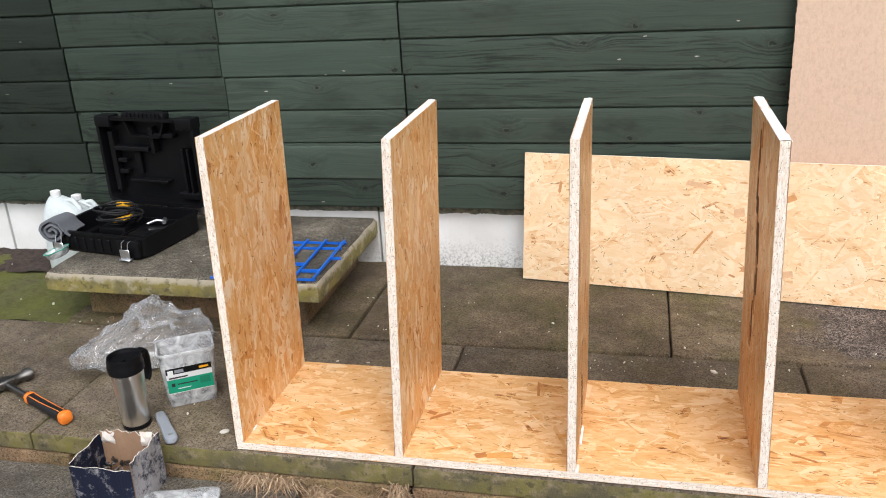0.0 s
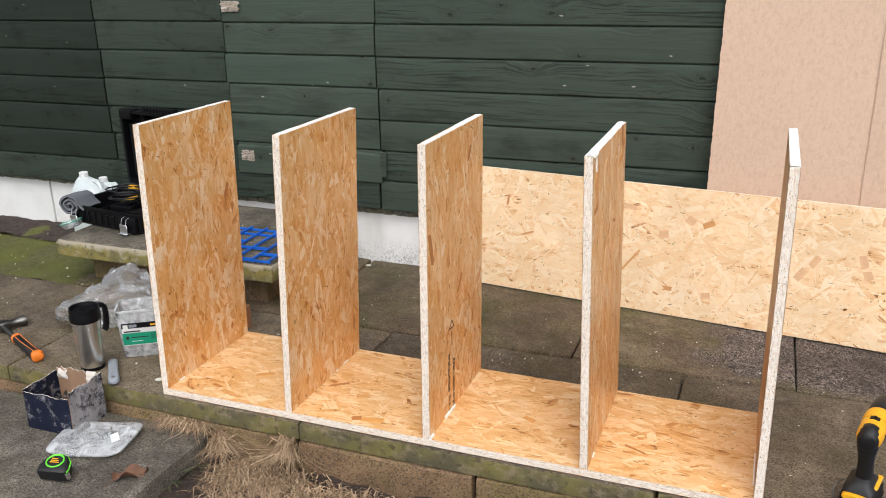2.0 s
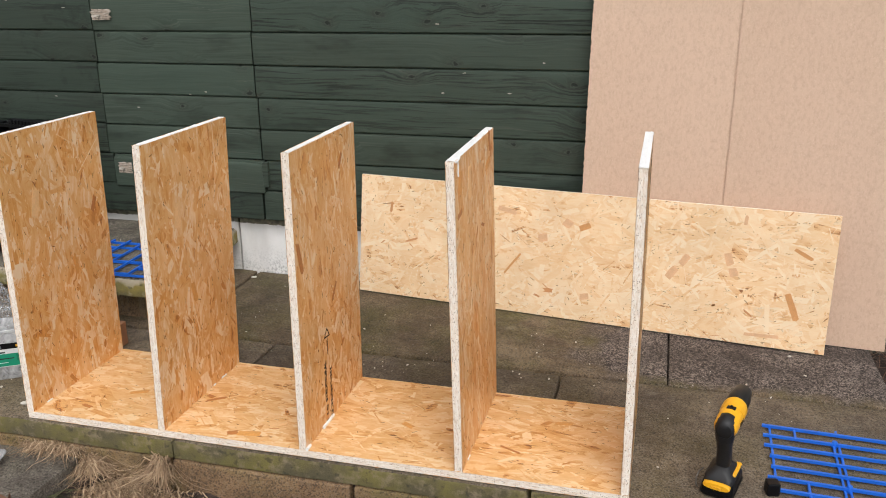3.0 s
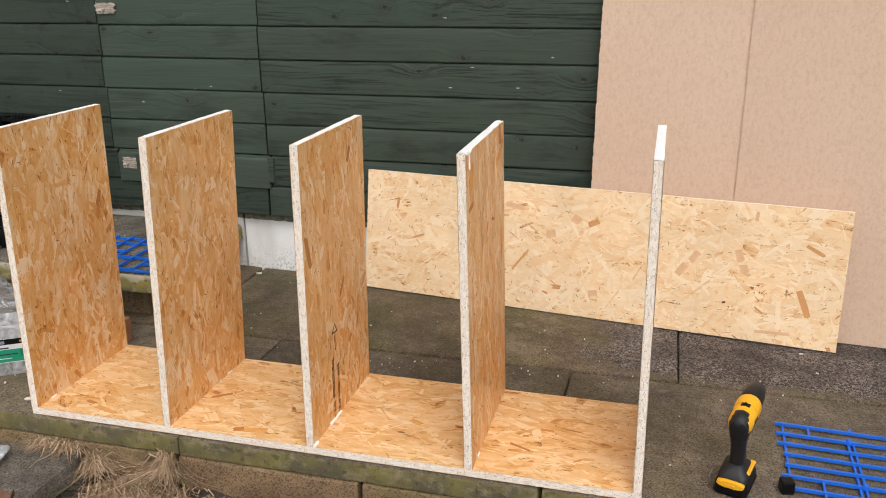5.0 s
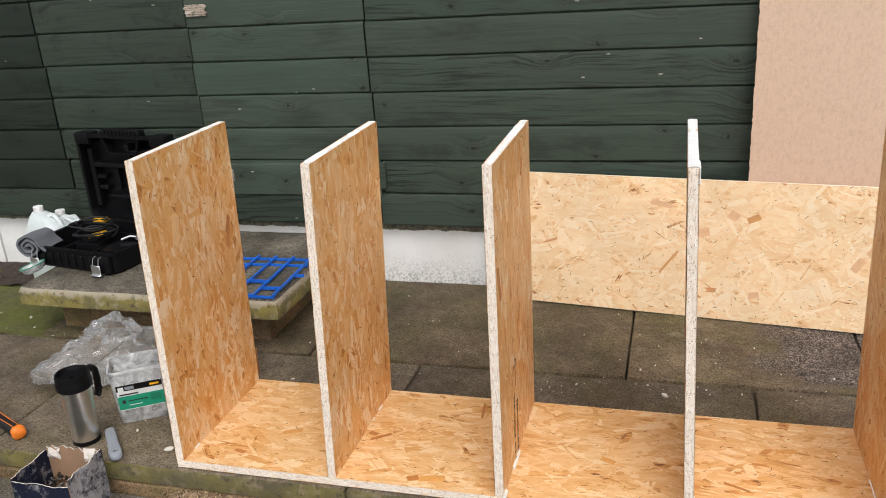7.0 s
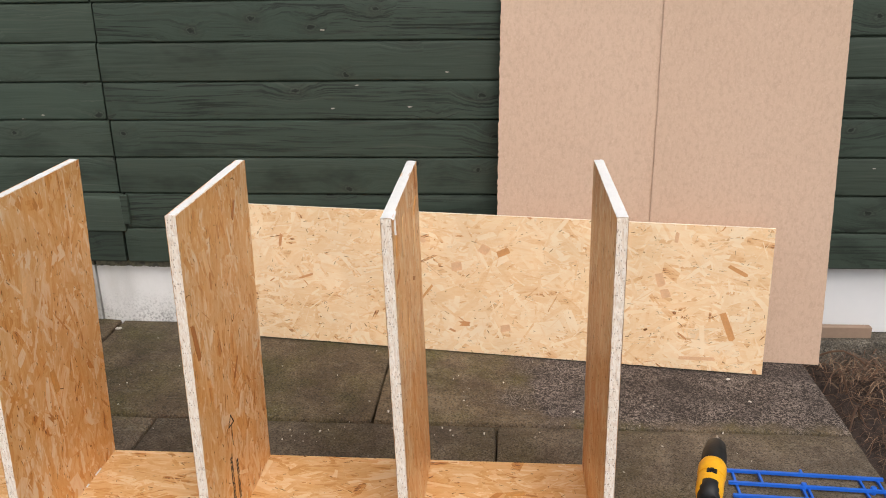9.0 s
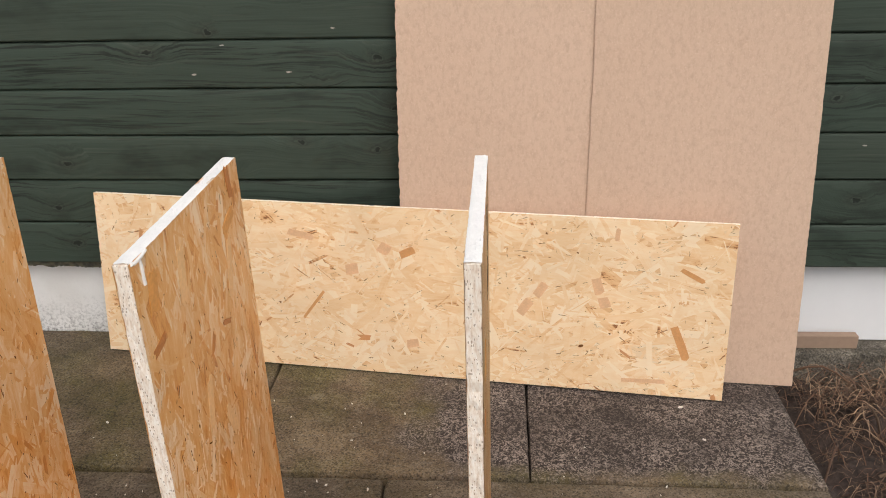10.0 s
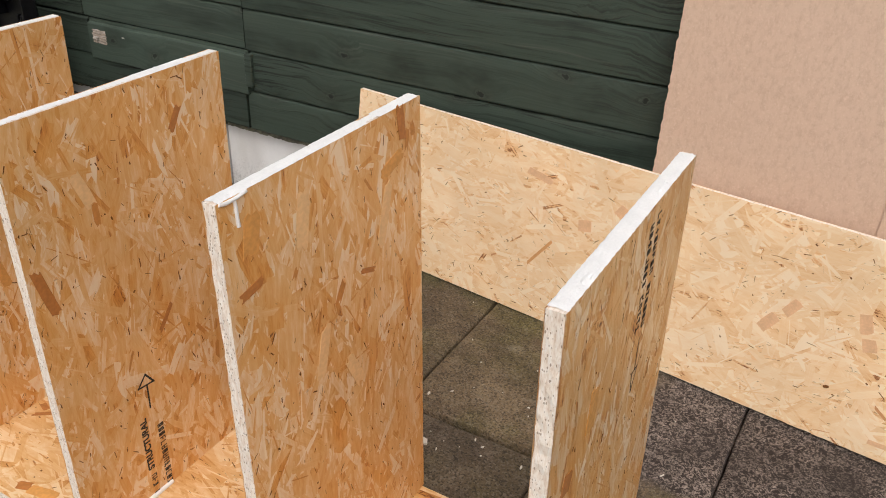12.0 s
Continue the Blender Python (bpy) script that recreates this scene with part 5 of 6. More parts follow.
def in_case(x, y, z, rz=0.0):
    return m_case @ pose(x, y, z, 0, 0, rz)


bm = bmesh.new()
block(bm, (0, 0, 0), (0.10, 0.085, 0.052), None, 0.008, 0, 2)
block(bm, (0.02, 0.02, 0.05), (0.08, 0.065, 0.058), None, 0.003)
solid("battery_charger", bm, BLACK, "black battery charger in the open tool case", "charger", in_case(0.155, 0.07, 0.0135, 8), soft=40)
r2 = random.Random(9)
bm = bmesh.new()
pts = []
for i in range(90):
    a = i * 0.33
    r = 0.052 + 0.014 * math.sin(i * 0.21) + r2.uniform(-0.002, 0.002)
    pts.append((r * 1.35 * math.cos(a), r * math.sin(a), 0.004 + 0.0006 * i + 0.004 * math.sin(a * 1.7)))
tube(bm, pts, 0.0032, 6)
solid("power_cable", bm, RUBBER, "coiled black power cable in the tool case", "cable", in_case(0.205, 0.125, 0.074), soft=60)
bm = bmesh.new()
block(bm, (0, 0, 0), (0.045, 0.028, 0.018), None, 0.005, 0, 2)
block(bm, (0.045, 0.008, 0.005), (0.056, 0.020, 0.013), None, 0.002)
solid("plug_adapter", bm, YELLOW, "small yellow plastic adapter on the coiled cable", "adapter", in_case(0.15, 0.17, 0.098, 20), soft=40)
bm = bmesh.new()
block(bm, (0, 0, 0), (0.062, 0.026, 0.010), pose(0, 0, 0, 0, -14, 0), 0.004, 0, 2)
solid("bit_holder", bm, YELLOW, "flat amber bit holder in the tool case", "bit holder", in_case(0.215, 0.080, 0.080, 18), soft=40)
bm = bmesh.new()
tube(bm, [(0, 0, 0), (0.03, 0.004, 0.008), (0.055, 0.0, 0.004)], 0.0042, 8)
tube(bm, [(0.055, -0.012, 0.004), (0.058, 0.0, 0.004), (0.054, 0.014, 0.006)], 0.0075, 8)
solid("side_handle_clamp", bm, ZINC, "bright steel clamp on black case padding", "clamp", in_case(0.315, 0.125, 0.072, 30), soft=50)
bm = bmesh.new()
block(bm, (0, 0, 0), (0.085, 0.10, 0.050), None, 0.012, 0, 2)
solid("spare_battery", bm, BLACK, "black tool battery in the tool case", "battery", in_case(0.292, 0.045, 0.0135, 4), soft=40)

# rolled grey cloth over the case corner
bm = bmesh.new()
spine = []
for i in range(58):
    a = 0.26 * i
    r = 0.007 + 0.0023 * a
    spine.append((1.12 * r * math.cos(a), 0.92 * r * math.sin(a)))
last = spine[-1]
spine += [(last[0] - 0.003 * k - 0.0006 * k * k, last[1] - 0.0085 * k) for k in range(1, 6)]
outer, inner = [], []
for i, p in enumerate(spine):
    q, o = spine[min(i + 1, len(spine) - 1)], spine[max(i - 1, 0)]
    d = Vector((q[0] - o[0], q[1] - o[1])).normalized() * 0.0040
    outer.append((p[0] + d.y, p[1] - d.x))
    inner.append((p[0] - d.y, p[1] + d.x))
rows = 9
rings = []
for j in range(rows):
    t = j / (rows - 1)
    sag = 1.0 - 0.10 * t
    rings.append([(0.125 * t + 0.004 * math.sin(40 * u + 9 * v), sag * u + 0.006 * t, sag * v - 0.010 * t * t) for u, v in outer + inner[::-1]])
loft(bm, rings)
for v in bm.verts:
    v.co += 0.0024 * noise.noise_vector(v.co * 55)
solid("rolled_cloth", bm, CLOTH, "rolled grey cloth over the corner of the tool case", "cloth", in_case(0.050, -0.022, 0.072, 108), soft=60)


# ---- jugs behind the case ----
def build_jug(m, w, l, h, label):
    root = thing("plastic_jug", label, "jug", m, "plastic jugs")
    bm = bmesh.new()

    def ring(z, k, rr, dx=0.0):
        return [(a + dx, b, z) for a, b in rrect(w * k, l * k, rr, 5)]

    loft(bm, [ring(0, 0.9, 0.02), ring(0.008, 1.0, 0.025), ring(h * 0.35, 1.0, 0.025), ring(h * 0.40, 0.97, 0.025), ring(h * 0.62, 1.0, 0.025), ring(h * 0.78, 0.86, 0.03), ring(h * 0.88, 0.55, 0.025, -w * 0.12), ring(h * 0.93, 0.30, 0.018, -w * 0.2)])
    part("bottle", bm, JUG, root, "milky translucent bottle", soft=60)
    bm = bmesh.new()
    lathe(bm, [(0.017, h * 0.93), (0.0175, h * 0.94), (0.0175, h * 0.995), (0.015, h)], 18, m=Matrix.Translation((-w * 0.2, 0, 0)))
    part("cap", bm, WHITE, root, "white screw cap", soft=40)
    bm = bmesh.new()
    tube(bm, [(w * 0.02, 0, h * 0.88), (w * 0.22, 0, h * 0.90), (w * 0.36, 0, h * 0.82), (w * 0.40, 0, h * 0.70)], 0.010, 8)
    part("grip", bm, JUG, root, soft=60)


build_jug(pose(-1.122, 0.985, -0.002, 0, 0, -8), 0.170, 0.115, 0.305, "milky plastic jug standing beside the doorstep")
build_jug(pose(-1.118, 1.082, -0.002, 0, 0, 4), 0.130, 0.064, 0.262, "milky plastic jug against the white plinth")

tubm = thing("plastic_tray", "small clear plastic tray with a green rim", "tray", pose(-0.955, 0.695, 0.1758, 8, -14, -20))
bm = bmesh.new()
lathe(bm, [(0.028, 0.0), (0.034, 0.004), (0.040, 0.022), (0.038, 0.022), (0.031, 0.006), (0.001, 0.004)], 24)
part("dish", bm, TUB, tubm, soft=40)
bm = bmesh.new()
tube(bm, [(0.041 * math.cos(a * 0.2618), 0.041 * math.sin(a * 0.2618), 0.022) for a in range(25)], 0.0016, 6)
part("rim", bm, TEAL, tubm, "green rim", soft=60)

# ---- travel mug ----
mug = thing("travel_mug", "brushed steel travel mug with a black lid", "mug", pose(-0.322, 0.065, 0.0, 0, 0, 0))
bm = bmesh.new()
lathe(bm, [(0.032, 0.008), (0.0325, 0.010), (0.0345, 0.080), (0.0385, 0.140), (0.0395, 0.152), (0.038, 0.154)], 40)
part("cup", bm, STEEL, mug, "brushed steel cup", soft=40)
bm = bmesh.new()
lathe(bm, [(0.031, 0.0), (0.0335, 0.002), (0.0335, 0.011), (0.032, 0.012)], 40)
part("foot_ring", bm, BLACK, mug, soft=40)
bm = bmesh.new()
lathe(bm, [(0.0395, 0.150), (0.0425, 0.153), (0.0430, 0.170), (0.0405, 0.176), (0.0415, 0.182), (0.0400, 0.191), (0.0370, 0.191), (0.0340, 0.181), (0.004, 0.180)], 40)
block(bm, (-0.010, -0.030, 0.180), (0.010, -0.008, 0.187), None, 0.002)
part("lid", bm, BLACK, mug, "black screw lid", soft=35)
bm = bmesh.new()
hp = [(0.036, 0, 0.176), (0.054, 0, 0.182), (0.061, 0, 0.174), (0.063, 0, 0.150), (0.061, 0, 0.118), (0.057, 0, 0.106), (0.051, 0, 0.100)]
rings = []
for i, p in enumerate(hp):
    p = Vector(p)
    d = (Vector(hp[min(i + 1, 6)]) - Vector(hp[max(i - 1, 0)])).normalized()
    nrm = Vector((d.z, 0, -d.x))
    rings.append([p + nrm * a + Vector((0, b, 0)) for a, b in rrect(0.010, 0.022, 0.004, 3)])
loft(bm, rings)
part("handle", bm, BLACK, mug, "black handle", pose(0, 0, 0, 0, 0, 74), soft=50)

# ---- screw tub ----
tub = thing("screw_tub", "translucent tub of screws with a green and white label", "tub", pose(-0.250, 0.212, 0.0, 0, 0, 33) @ Matrix.Diagonal((1.05, 1.05, 1.0, 1)))


def taper_ring(w, l, z, r=0.010):
    return [(a, b, z) for a, b in rrect(w, l, r, 4)]


bm = bmesh.new()
loft(bm, [taper_ring(0.112, 0.078, 0.0), taper_ring(0.115, 0.081, 0.003), taper_ring(0.129, 0.093, 0.142), taper_ring(0.135, 0.099, 0.144), taper_ring(0.135, 0.099, 0.151), taper_ring(0.126, 0.090, 0.151), taper_ring(0.113, 0.077, 0.005)])
part("bucket", bm, TUB, tub, "translucent square bucket", soft=40)
lean = math.degrees(math.atan2(0.0065, 0.147))


def label_rect(x0, x1, z0, z1, off, mat, name, lab=""):
    bm = bmesh.new()
    y = lambda z: -0.0405 - 0.0065 * z / 0.147 - off
    loft(bm, [[(x0, y(z0), z0), (x1, y(z0), z0), (x1, y(z1), z1), (x0, y(z1), z1)], [(x0, y(z0) + 0.0003, z0), (x1, y(z0) + 0.0003, z0), (x1, y(z1) + 0.0003, z1), (x0, y(z1) + 0.0003, z1)]])
    return part(name, bm, mat, tub, lab)


label_rect(-0.053, 0.053, 0.040, 0.112, 0.0008, WHITE, "label", "white paper label")
label_rect(-0.053, 0.053, 0.095, 0.112, 0.0014, BLACK, "label_band", "black band")
label_rect(-0.053, 0.053, 0.042, 0.080, 0.0014, TEAL, "label_panel", "green panel")
for x0, x1, z0, z1, mat in ((-0.049, -0.036, 0.088, 0.107, WHITE), (-0.033, -0.012, 0.098, 0.107, GREY), (0.024, 0.046, 0.100, 0.106, YELLOW), (-0.048, -0.004, 0.083, 0.087, INK), (-0.044, -0.036, 0.060, 0.070, INK), (-0.030, 0.016, 0.064, 0.067, INK), (0.022, 0.046, 0.056, 0.076, plain("dark_green_print", (0.01, 0.20, 0.11))), (-0.030, 0.000, 0.052, 0.054, WHITE)):
    label_rect(x0, x1, z0, z1, 0.0020, mat, "print_bar")
bm = bmesh.new()
r2 = random.Random(4)
for i in range(110):
    p = Vector((r2.uniform(-0.045, 0.045), r2.uniform(-0.028, 0.028), r2.uniform(0.008, 0.042)))
    d = Vector((r2.gauss(0, 1), r2.gauss(0, 0.6), r2.gauss(0, 0.25))).normalized() * 0.016
    if abs((p + d).y) > 0.033 or abs((p - d).y) > 0.033 or abs(p.x) > 0.036:
        d *= 0.4
    tube(bm, [p - d, p + d * 0.8, p + d], 0.0018, 5, 0, 1.6)
tagged(part("screws", bm, ZINC, tub, "loose zinc screws"), kind="stuff")
label_rect(-0.046, 0.046, 0.116, 0.142, -0.010, WHITE, "paper_slip", "white paper slip inside")

# ---- utility knife ----
knife = thing("utility_knife", "grey plastic utility knife lying on the slab", "knife", pose(-0.233, 0.048, 0.001, 0, 0, -48))
bm = bmesh.new()
rings = []
for x, w, h in ((-0.074, 0.016, 0.010), (-0.068, 0.024, 0.015), (-0.035, 0.027, 0.018), (0.0, 0.026, 0.018), (0.045, 0.031, 0.018), (0.066, 0.029, 0.016), (0.074, 0.016, 0.010)):
    rings.append([(x, a, 0.0095 + b * 1.0) for a, b in rrect(w, h, 0.006, 4)])
loft(bm, rings)
part("grip", bm, GREY, knife, soft=60)
bm = bmesh.new()
lathe(bm, [(0.005, 0.0175), (0.005, 0.0190), (0.003, 0.0192)], 12, m=Matrix.Translation((0.052, 0, -0.0008)))
part("rivet", bm, STEEL, knife, "small steel rivet")

# ---- claw hammer ----
ham = thing("claw_hammer", "claw hammer with a black and orange rubber grip", "hammer", pose(-0.785, 0.172, 0.0, 0, 0, -25) @ Matrix.Diagonal((1.35, 1.0, 1.0, 1)))
bm = bmesh.new()
rings = []
for x, w, h in ((0.0, 0.018, 0.022), (0.02, 0.015, 0.018), (0.07, 0.014, 0.016), (0.115, 0.016, 0.018)):
    rings.append([(x, a, 0.018 + b) for a, b in rrect(w, h, 0.006, 3)])
loft(bm, rings)
part("shaft", bm, DARK_STEEL, ham, soft=50)
bm = bmesh.new()
rings = []
for x, w, h in ((0.098, 0.020, 0.022), (0.105, 0.027, 0.028), (0.140, 0.025, 0.026), (0.190, 0.028, 0.029), (0.222, 0.031, 0.032)):
    rings.append([(x, a, 0.018 + b) for a, b in rrect(w, h, 0.010, 4)])
loft(bm, rings)
grip = part("grip", bm, RUBBER, ham, "black rubber grip", soft=50)
for x0, x1, w in ((0.097, 0.109, 0.030), (0.2225, 0.236, 0.033)):
    bm = bmesh.new()
    loft(bm, [[(x, a, 0.018 + b) for a, b in rrect(w * k, w * k * 1.02, 0.012, 5)] for x, k in ((x0, 0.95), (x0 + 0.003, 1.0), (x1 - 0.004, 1.02), (x1, 0.85))])
    part("grip_band", bm, ORANGE, grip, "orange band", soft=50)
for y in (-0.008, 0.008):
    bm = bmesh.new()
    tube(bm, [(0.112, y, 0.0315), (0.15, y, 0.0302), (0.20, y * 0.8, 0.0322), (0.221, y * 0.8, 0.0335)], 0.0011, 6)
    part("grip_stripe", bm, ORANGE, grip, "orange inlay", soft=60)
bm = bmesh.new()
lathe(bm, [(0.012, 0.075), (0.0155, 0.072), (0.0155, 0.056), (0.011, 0.050), (0.0105, 0.030), (0.014, 0.018)], 20, m=Matrix.Translation((0, 0, 0.018)) @ pose(0, 0, 0, -90, 0, 0))
loft(bm, [[(a, y, 0.018 + b) for a, b in rrect(w, h, 0.006, 3)] for y, w, h in ((0.020, 0.026, 0.026), (0.0, 0.030, 0.028), (-0.020, 0.024, 0.024))])
part("head", bm, DARK_STEEL, ham, "dark forged head", soft=45)
for s in (1, -1):
    bm = bmesh.new()
    loft(bm, [[(xo + a, y, 0.018 + s * zo + b) for a, b in rrect(w, h, 0.002, 3)] for y, xo, zo, w, h in ((-0.018, 0.0, 0.006, 0.020, 0.010), (-0.040, 0.004, 0.007, 0.014, 0.009), (-0.060, 0.014, 0.008, 0.009, 0.008), (-0.074, 0.026, 0.009, 0.004, 0.006))])
    part("claw", bm, DARK_STEEL, ham, soft=45)


# ---- crumpled plastic bags ----
def crumple(bm, amp, freq, seed):
    for v in bm.verts:
        p = v.co * freq + Vector((seed, seed * 0.3, 0))
        n = noise.noise_vector(p)
        ridge = abs(noise.noise(p * 2.1)) * 2 - 0.5
        v.co += n * amp + v.co.normalized() * ridge * amp * 0.8


bm = bmesh.new()
bmesh.ops.create_uvsphere(bm, u_segments=44, v_segments=26, radius=1)
for v in bm.verts:
    x, y, z = v.co
    tall = 0.125 * (0.35 + 0.65 * (x * 0.5 + 0.5)) * (1 + 0.25 * math.sin(5 * x + 1))
    v.co = Vector((0.205 * x, 0.070 * y * (1 - 0.35 * abs(x)), tall * z + 0.0))
crumple(bm, 0.016, 17.0, 2.2)
crumple(bm, 0.0045, 40.0, 5.2)
for v in bm.verts:
    v.co.z = max(v.co.z + 0.052, 0.0015 + 0.001 * math.sin(90 * v.co.x))
solid("plastic_bag", bm, FILM, "crumpled clear plastic bag propped on the slabs", "bag", pose(-0.478, 0.362, 0.0, 0, 0, 40) @ Matrix.Diagonal((0.95, 1.0, 1.12, 1)))

bag = thing("screw_bag", "clear plastic bag with a few screws and a white slip", "bag", pose(-0.120, -0.166, -0.075, 0, 0, 14) @ Matrix.Diagonal((1.12, 1.08, 1, 1)))
bm = bmesh.new()
bmesh.ops.create_uvsphere(bm, u_segments=70, v_segments=40, radius=1)
for v in bm.verts:
    x, y, z = v.co
    k = max(abs(x), abs(y), 0.3)
    v.co = Vector((0.096 * math.copysign(abs(x) ** 0.36, x), 0.074 * math.copysign(abs(y) ** 0.36, y), 0.011 * z + 0.012 * max(0, x)))
crumple(bm, 0.0034, 16.0, 7.7)
for v in bm.verts:
    v.co.z = max(v.co.z + 0.012, 0.001 + 0.0006 * math.sin(200 * v.co.x))
part("film", bm, FROST, bag, "milky clear film", soft=30)
bm = bmesh.new()
block(bm, (-0.009, -0.014, 0.0), (0.009, 0.014, 0.0006), pose(0.062, -0.020, 0.034, 12, -14, 30))
part("paper_slip", bm, WHITE, bag, "white paper slip")
for i, (x, y, a) in enumerate(((0.020, -0.005, 60), (0.030, 0.004, 50), (0.012, -0.018, 80), (0.034, 0.016, 20))):
    bm = bmesh.new()
    lathe(bm, [(0.0005, -0.016), (0.002, -0.012), (0.002, 0.012), (0.0042, 0.016)], 8, m=pose(x, y, 0.028 + 0.001 * i, 88, 0, a))
    part("screw", bm, ZINC, bag, "zinc screw")

# ---- tape measure ----
tape = thing("tape_measure", "black and lime green tape measure", "tape measure", pose(-0.088, -0.345, -0.054, -74, 0, 12) @ Matrix.Diagonal((0.88, 0.88, 0.88, 1)))
bm = bmesh.new()
out = [(-0.038, 0.0), (0.040, 0.0), (0.044, 0.006), (0.043, 0.018), (0.036, 0.042), (0.024, 0.056), (0.002, 0.062), (-0.020, 0.058), (-0.036, 0.042), (-0.042, 0.020)]
loft(bm, [[(x * k, y, 0.031 + (z - 0.031) * k) for x, z in out] for y, k in ((-0.022, 0.86), (-0.017, 1.0), (0.017, 1.0), (0.022, 0.86))])
part("case", bm, RUBBER, tape, "black rubber case", soft=40)
bm = bmesh.new()
ring_pts = [(0.0 + 0.024 * math.cos(a * math.pi / 12), -0.0222, 0.034 + 0.021 * math.sin(a * math.pi / 12)) for a in range(25)]
tube(bm, ring_pts, 0.0026, 6)
part("badge_ring", bm, GREEN, tape, "lime green ring", soft=60)
bm = bmesh.new()
tube(bm, [(x * 1.012, -0.012 + 0.004 * math.sin(i), 0.031 + (z - 0.031) * 1.015) for i, (x, z) in enumerate(out[2:])], 0.0028, 6)
part("stripe", bm, GREEN, tape, "lime green stripe", soft=60)
bm = bmesh.new()
for i in range(3):
    block(bm, (-0.013, -0.0235, 0.028 + 0.006 * i), (0.013 - 0.004 * i, -0.0222, 0.0305 + 0.006 * i))
part("badge_print", bm, YELLOW, tape, "small yellow print bars")
bm = bmesh.new()
block(bm, (0.042, -0.010, 0.001), (0.050, 0.010, 0.0025))
block(bm, (0.049, -0.010, 0.0), (0.0505, 0.010, 0.010))
part("hook", bm, STEEL, tape, "steel tape hook")

# ---- torn carton ----
carton = thing("torn_carton", "open blue carton with torn worn card walls", "carton", pose(-0.272, -0.099, -0.075, 0, 0, 0.5) @ Matrix.Diagonal((1.05, 1.05, 1.09, 1)))
r2 = random.Random(14)
walls_ = (("front", (-0.073, -0.060), (0.071, -0.060), 0.100, 0.002), ("right", (0.073, -0.059), (0.073, 0.059), 0.118, 0.004), ("back", (0.071, 0.060), (-0.073, 0.060), 0.116, 0.009), ("left", (-0.075, 0.059), (-0.075, -0.059), 0.104, 0.002))
for nm, a, b, h, rag in walls_:
    bm = bmesh.new()
    n = 16
    a, b = Vector((*a, 0)), Vector((*b, 0))
    inn = Vector((-(b - a).y, (b - a).x, 0)).normalized() * 0.0022
    lo, hi = [], []
    for i in range(n + 1):
        p = a + (b - a) * i / n
        bow = inn * 1.2 * math.sin(i * 0.7 + h * 90)
        lo.append(p)
        hi.append(p + bow + Vector((0, 0, h + r2.uniform(-rag, rag * 0.4))))
    for i in range(n):
        face(bm, [lo[i], lo[i + 1], hi[i + 1], hi[i]], 0)
        face(bm, [lo[i] + inn, hi[i] + inn, hi[i + 1] + inn, lo[i + 1] + inn], 1)
        face(bm, [hi[i], hi[i + 1], hi[i + 1] + inn, hi[i] + inn], 2)
    bmesh.ops.remove_doubles(bm, verts=bm.verts, dist=0.0001)
    part("card_wall", bm, [RUBBED_CARD if nm == "right" else BLUE_CARD, BROWN_CARD if nm in ("back", "right") else BLUE_CARD, CARD_FIBRE], carton)
bm = bmesh.new()
block(bm, (-0.073, -0.059, 0.001), (0.072, 0.059, 0.004))
part("card_floor", bm, BROWN_CARD, carton)
for (x, y, z, a, w) in ((0.045, 0.057, 0.118, 35, 0.03), (-0.052, 0.057, 0.112, 50, 0.03)):
    bm = bmesh.new()
    g = [[bm.verts.new((w * (i / 4 - 0.5) + r2.uniform(-0.003, 0.003), -0.03 * j / 3, 0.006 * math.sin(j) + r2.uniform(-0.003, 0.003))) for i in range(5)] for j in range(4)]
    for j in range(3):
        for i in range(4):
            bm.faces.new((g[j][i], g[j][i + 1], g[j + 1][i + 1], g[j + 1][i]))
    part("torn_flap", bm, CARD_FIBRE, carton, "torn pale card flap", pose(x, y, z, a + 40, 0, 8))
bm = bmesh.new()
for i in range(160):
    p = Vector((r2.uniform(-0.062, 0.062), r2.uniform(-0.05, 0.05), 0.008 + r2.uniform(0, 0.045)))
    d = Vector((r2.gauss(0, 1), r2.gauss(0, 1), r2.gauss(0, 0.4))).normalized() * r2.uniform(0.006, 0.014)
    d.x = max(-0.07 - p.x, min(0.069 - p.x, d.x))
    d.y = max(-0.056 - p.y, min(0.056 - p.y, d.y))
    tube(bm, [p, p + d], r2.uniform(0.0015, 0.004), 5)
tagged(part("fixings", bm, DARK_STEEL, carton, "dark loose fixings"), kind="stuff")

# ---- dead leaf, batten, pebble ----
bm = bmesh.new()
g = []
for i in range(13):
    t = i / 12
    w = 0.021 * math.sin(math.pi * min(1, t * 1.04)) ** 0.7 * (1 + 0.10 * math.sin(17 * t)) * (0.75 + 0.35 * t)
    g.append([bm.verts.new((0.085 * (t - 0.5), w * s, 0.004 + 0.012 * abs(s) ** 1.5 * (1 + 0.9 * math.sin(9 * t + 2 * s)) + 0.005 * math.sin(6 * t))) for s in (-1, -0.6, -0.2, 0.2, 0.6, 1)])
for a, b in zip(g, g[1:]):
    for i in range(5):
        bm.faces.new((a[i], a[i + 1], b[i + 1], b[i]))
tube(bm, [(-0.042, 0, 0.006), (-0.058, -0.006, 0.003), (-0.070, -0.014, 0.002)], 0.0011, 5)
solid("dead_leaf", bm, LEAF, "curled brown dead leaf on the path", "leaf", pose(0.072, -0.258, -0.0755, 4, 0, 52), soft=60)
bm = bmesh.new()
block(bm, (0, 0, 0), (0.185, 0.024, 0.036), None, 0.0015)
solid("timber_offcut", bm, TIMBER, "short brown timber offcut on the footing", "offcut", pose(2.235, 1.128, 0.0045, 0, 0, 1))
bm = bmesh.new()
block(bm, (0, 0, 0), (0.085, 0.036, 0.074), None, 0.0012)
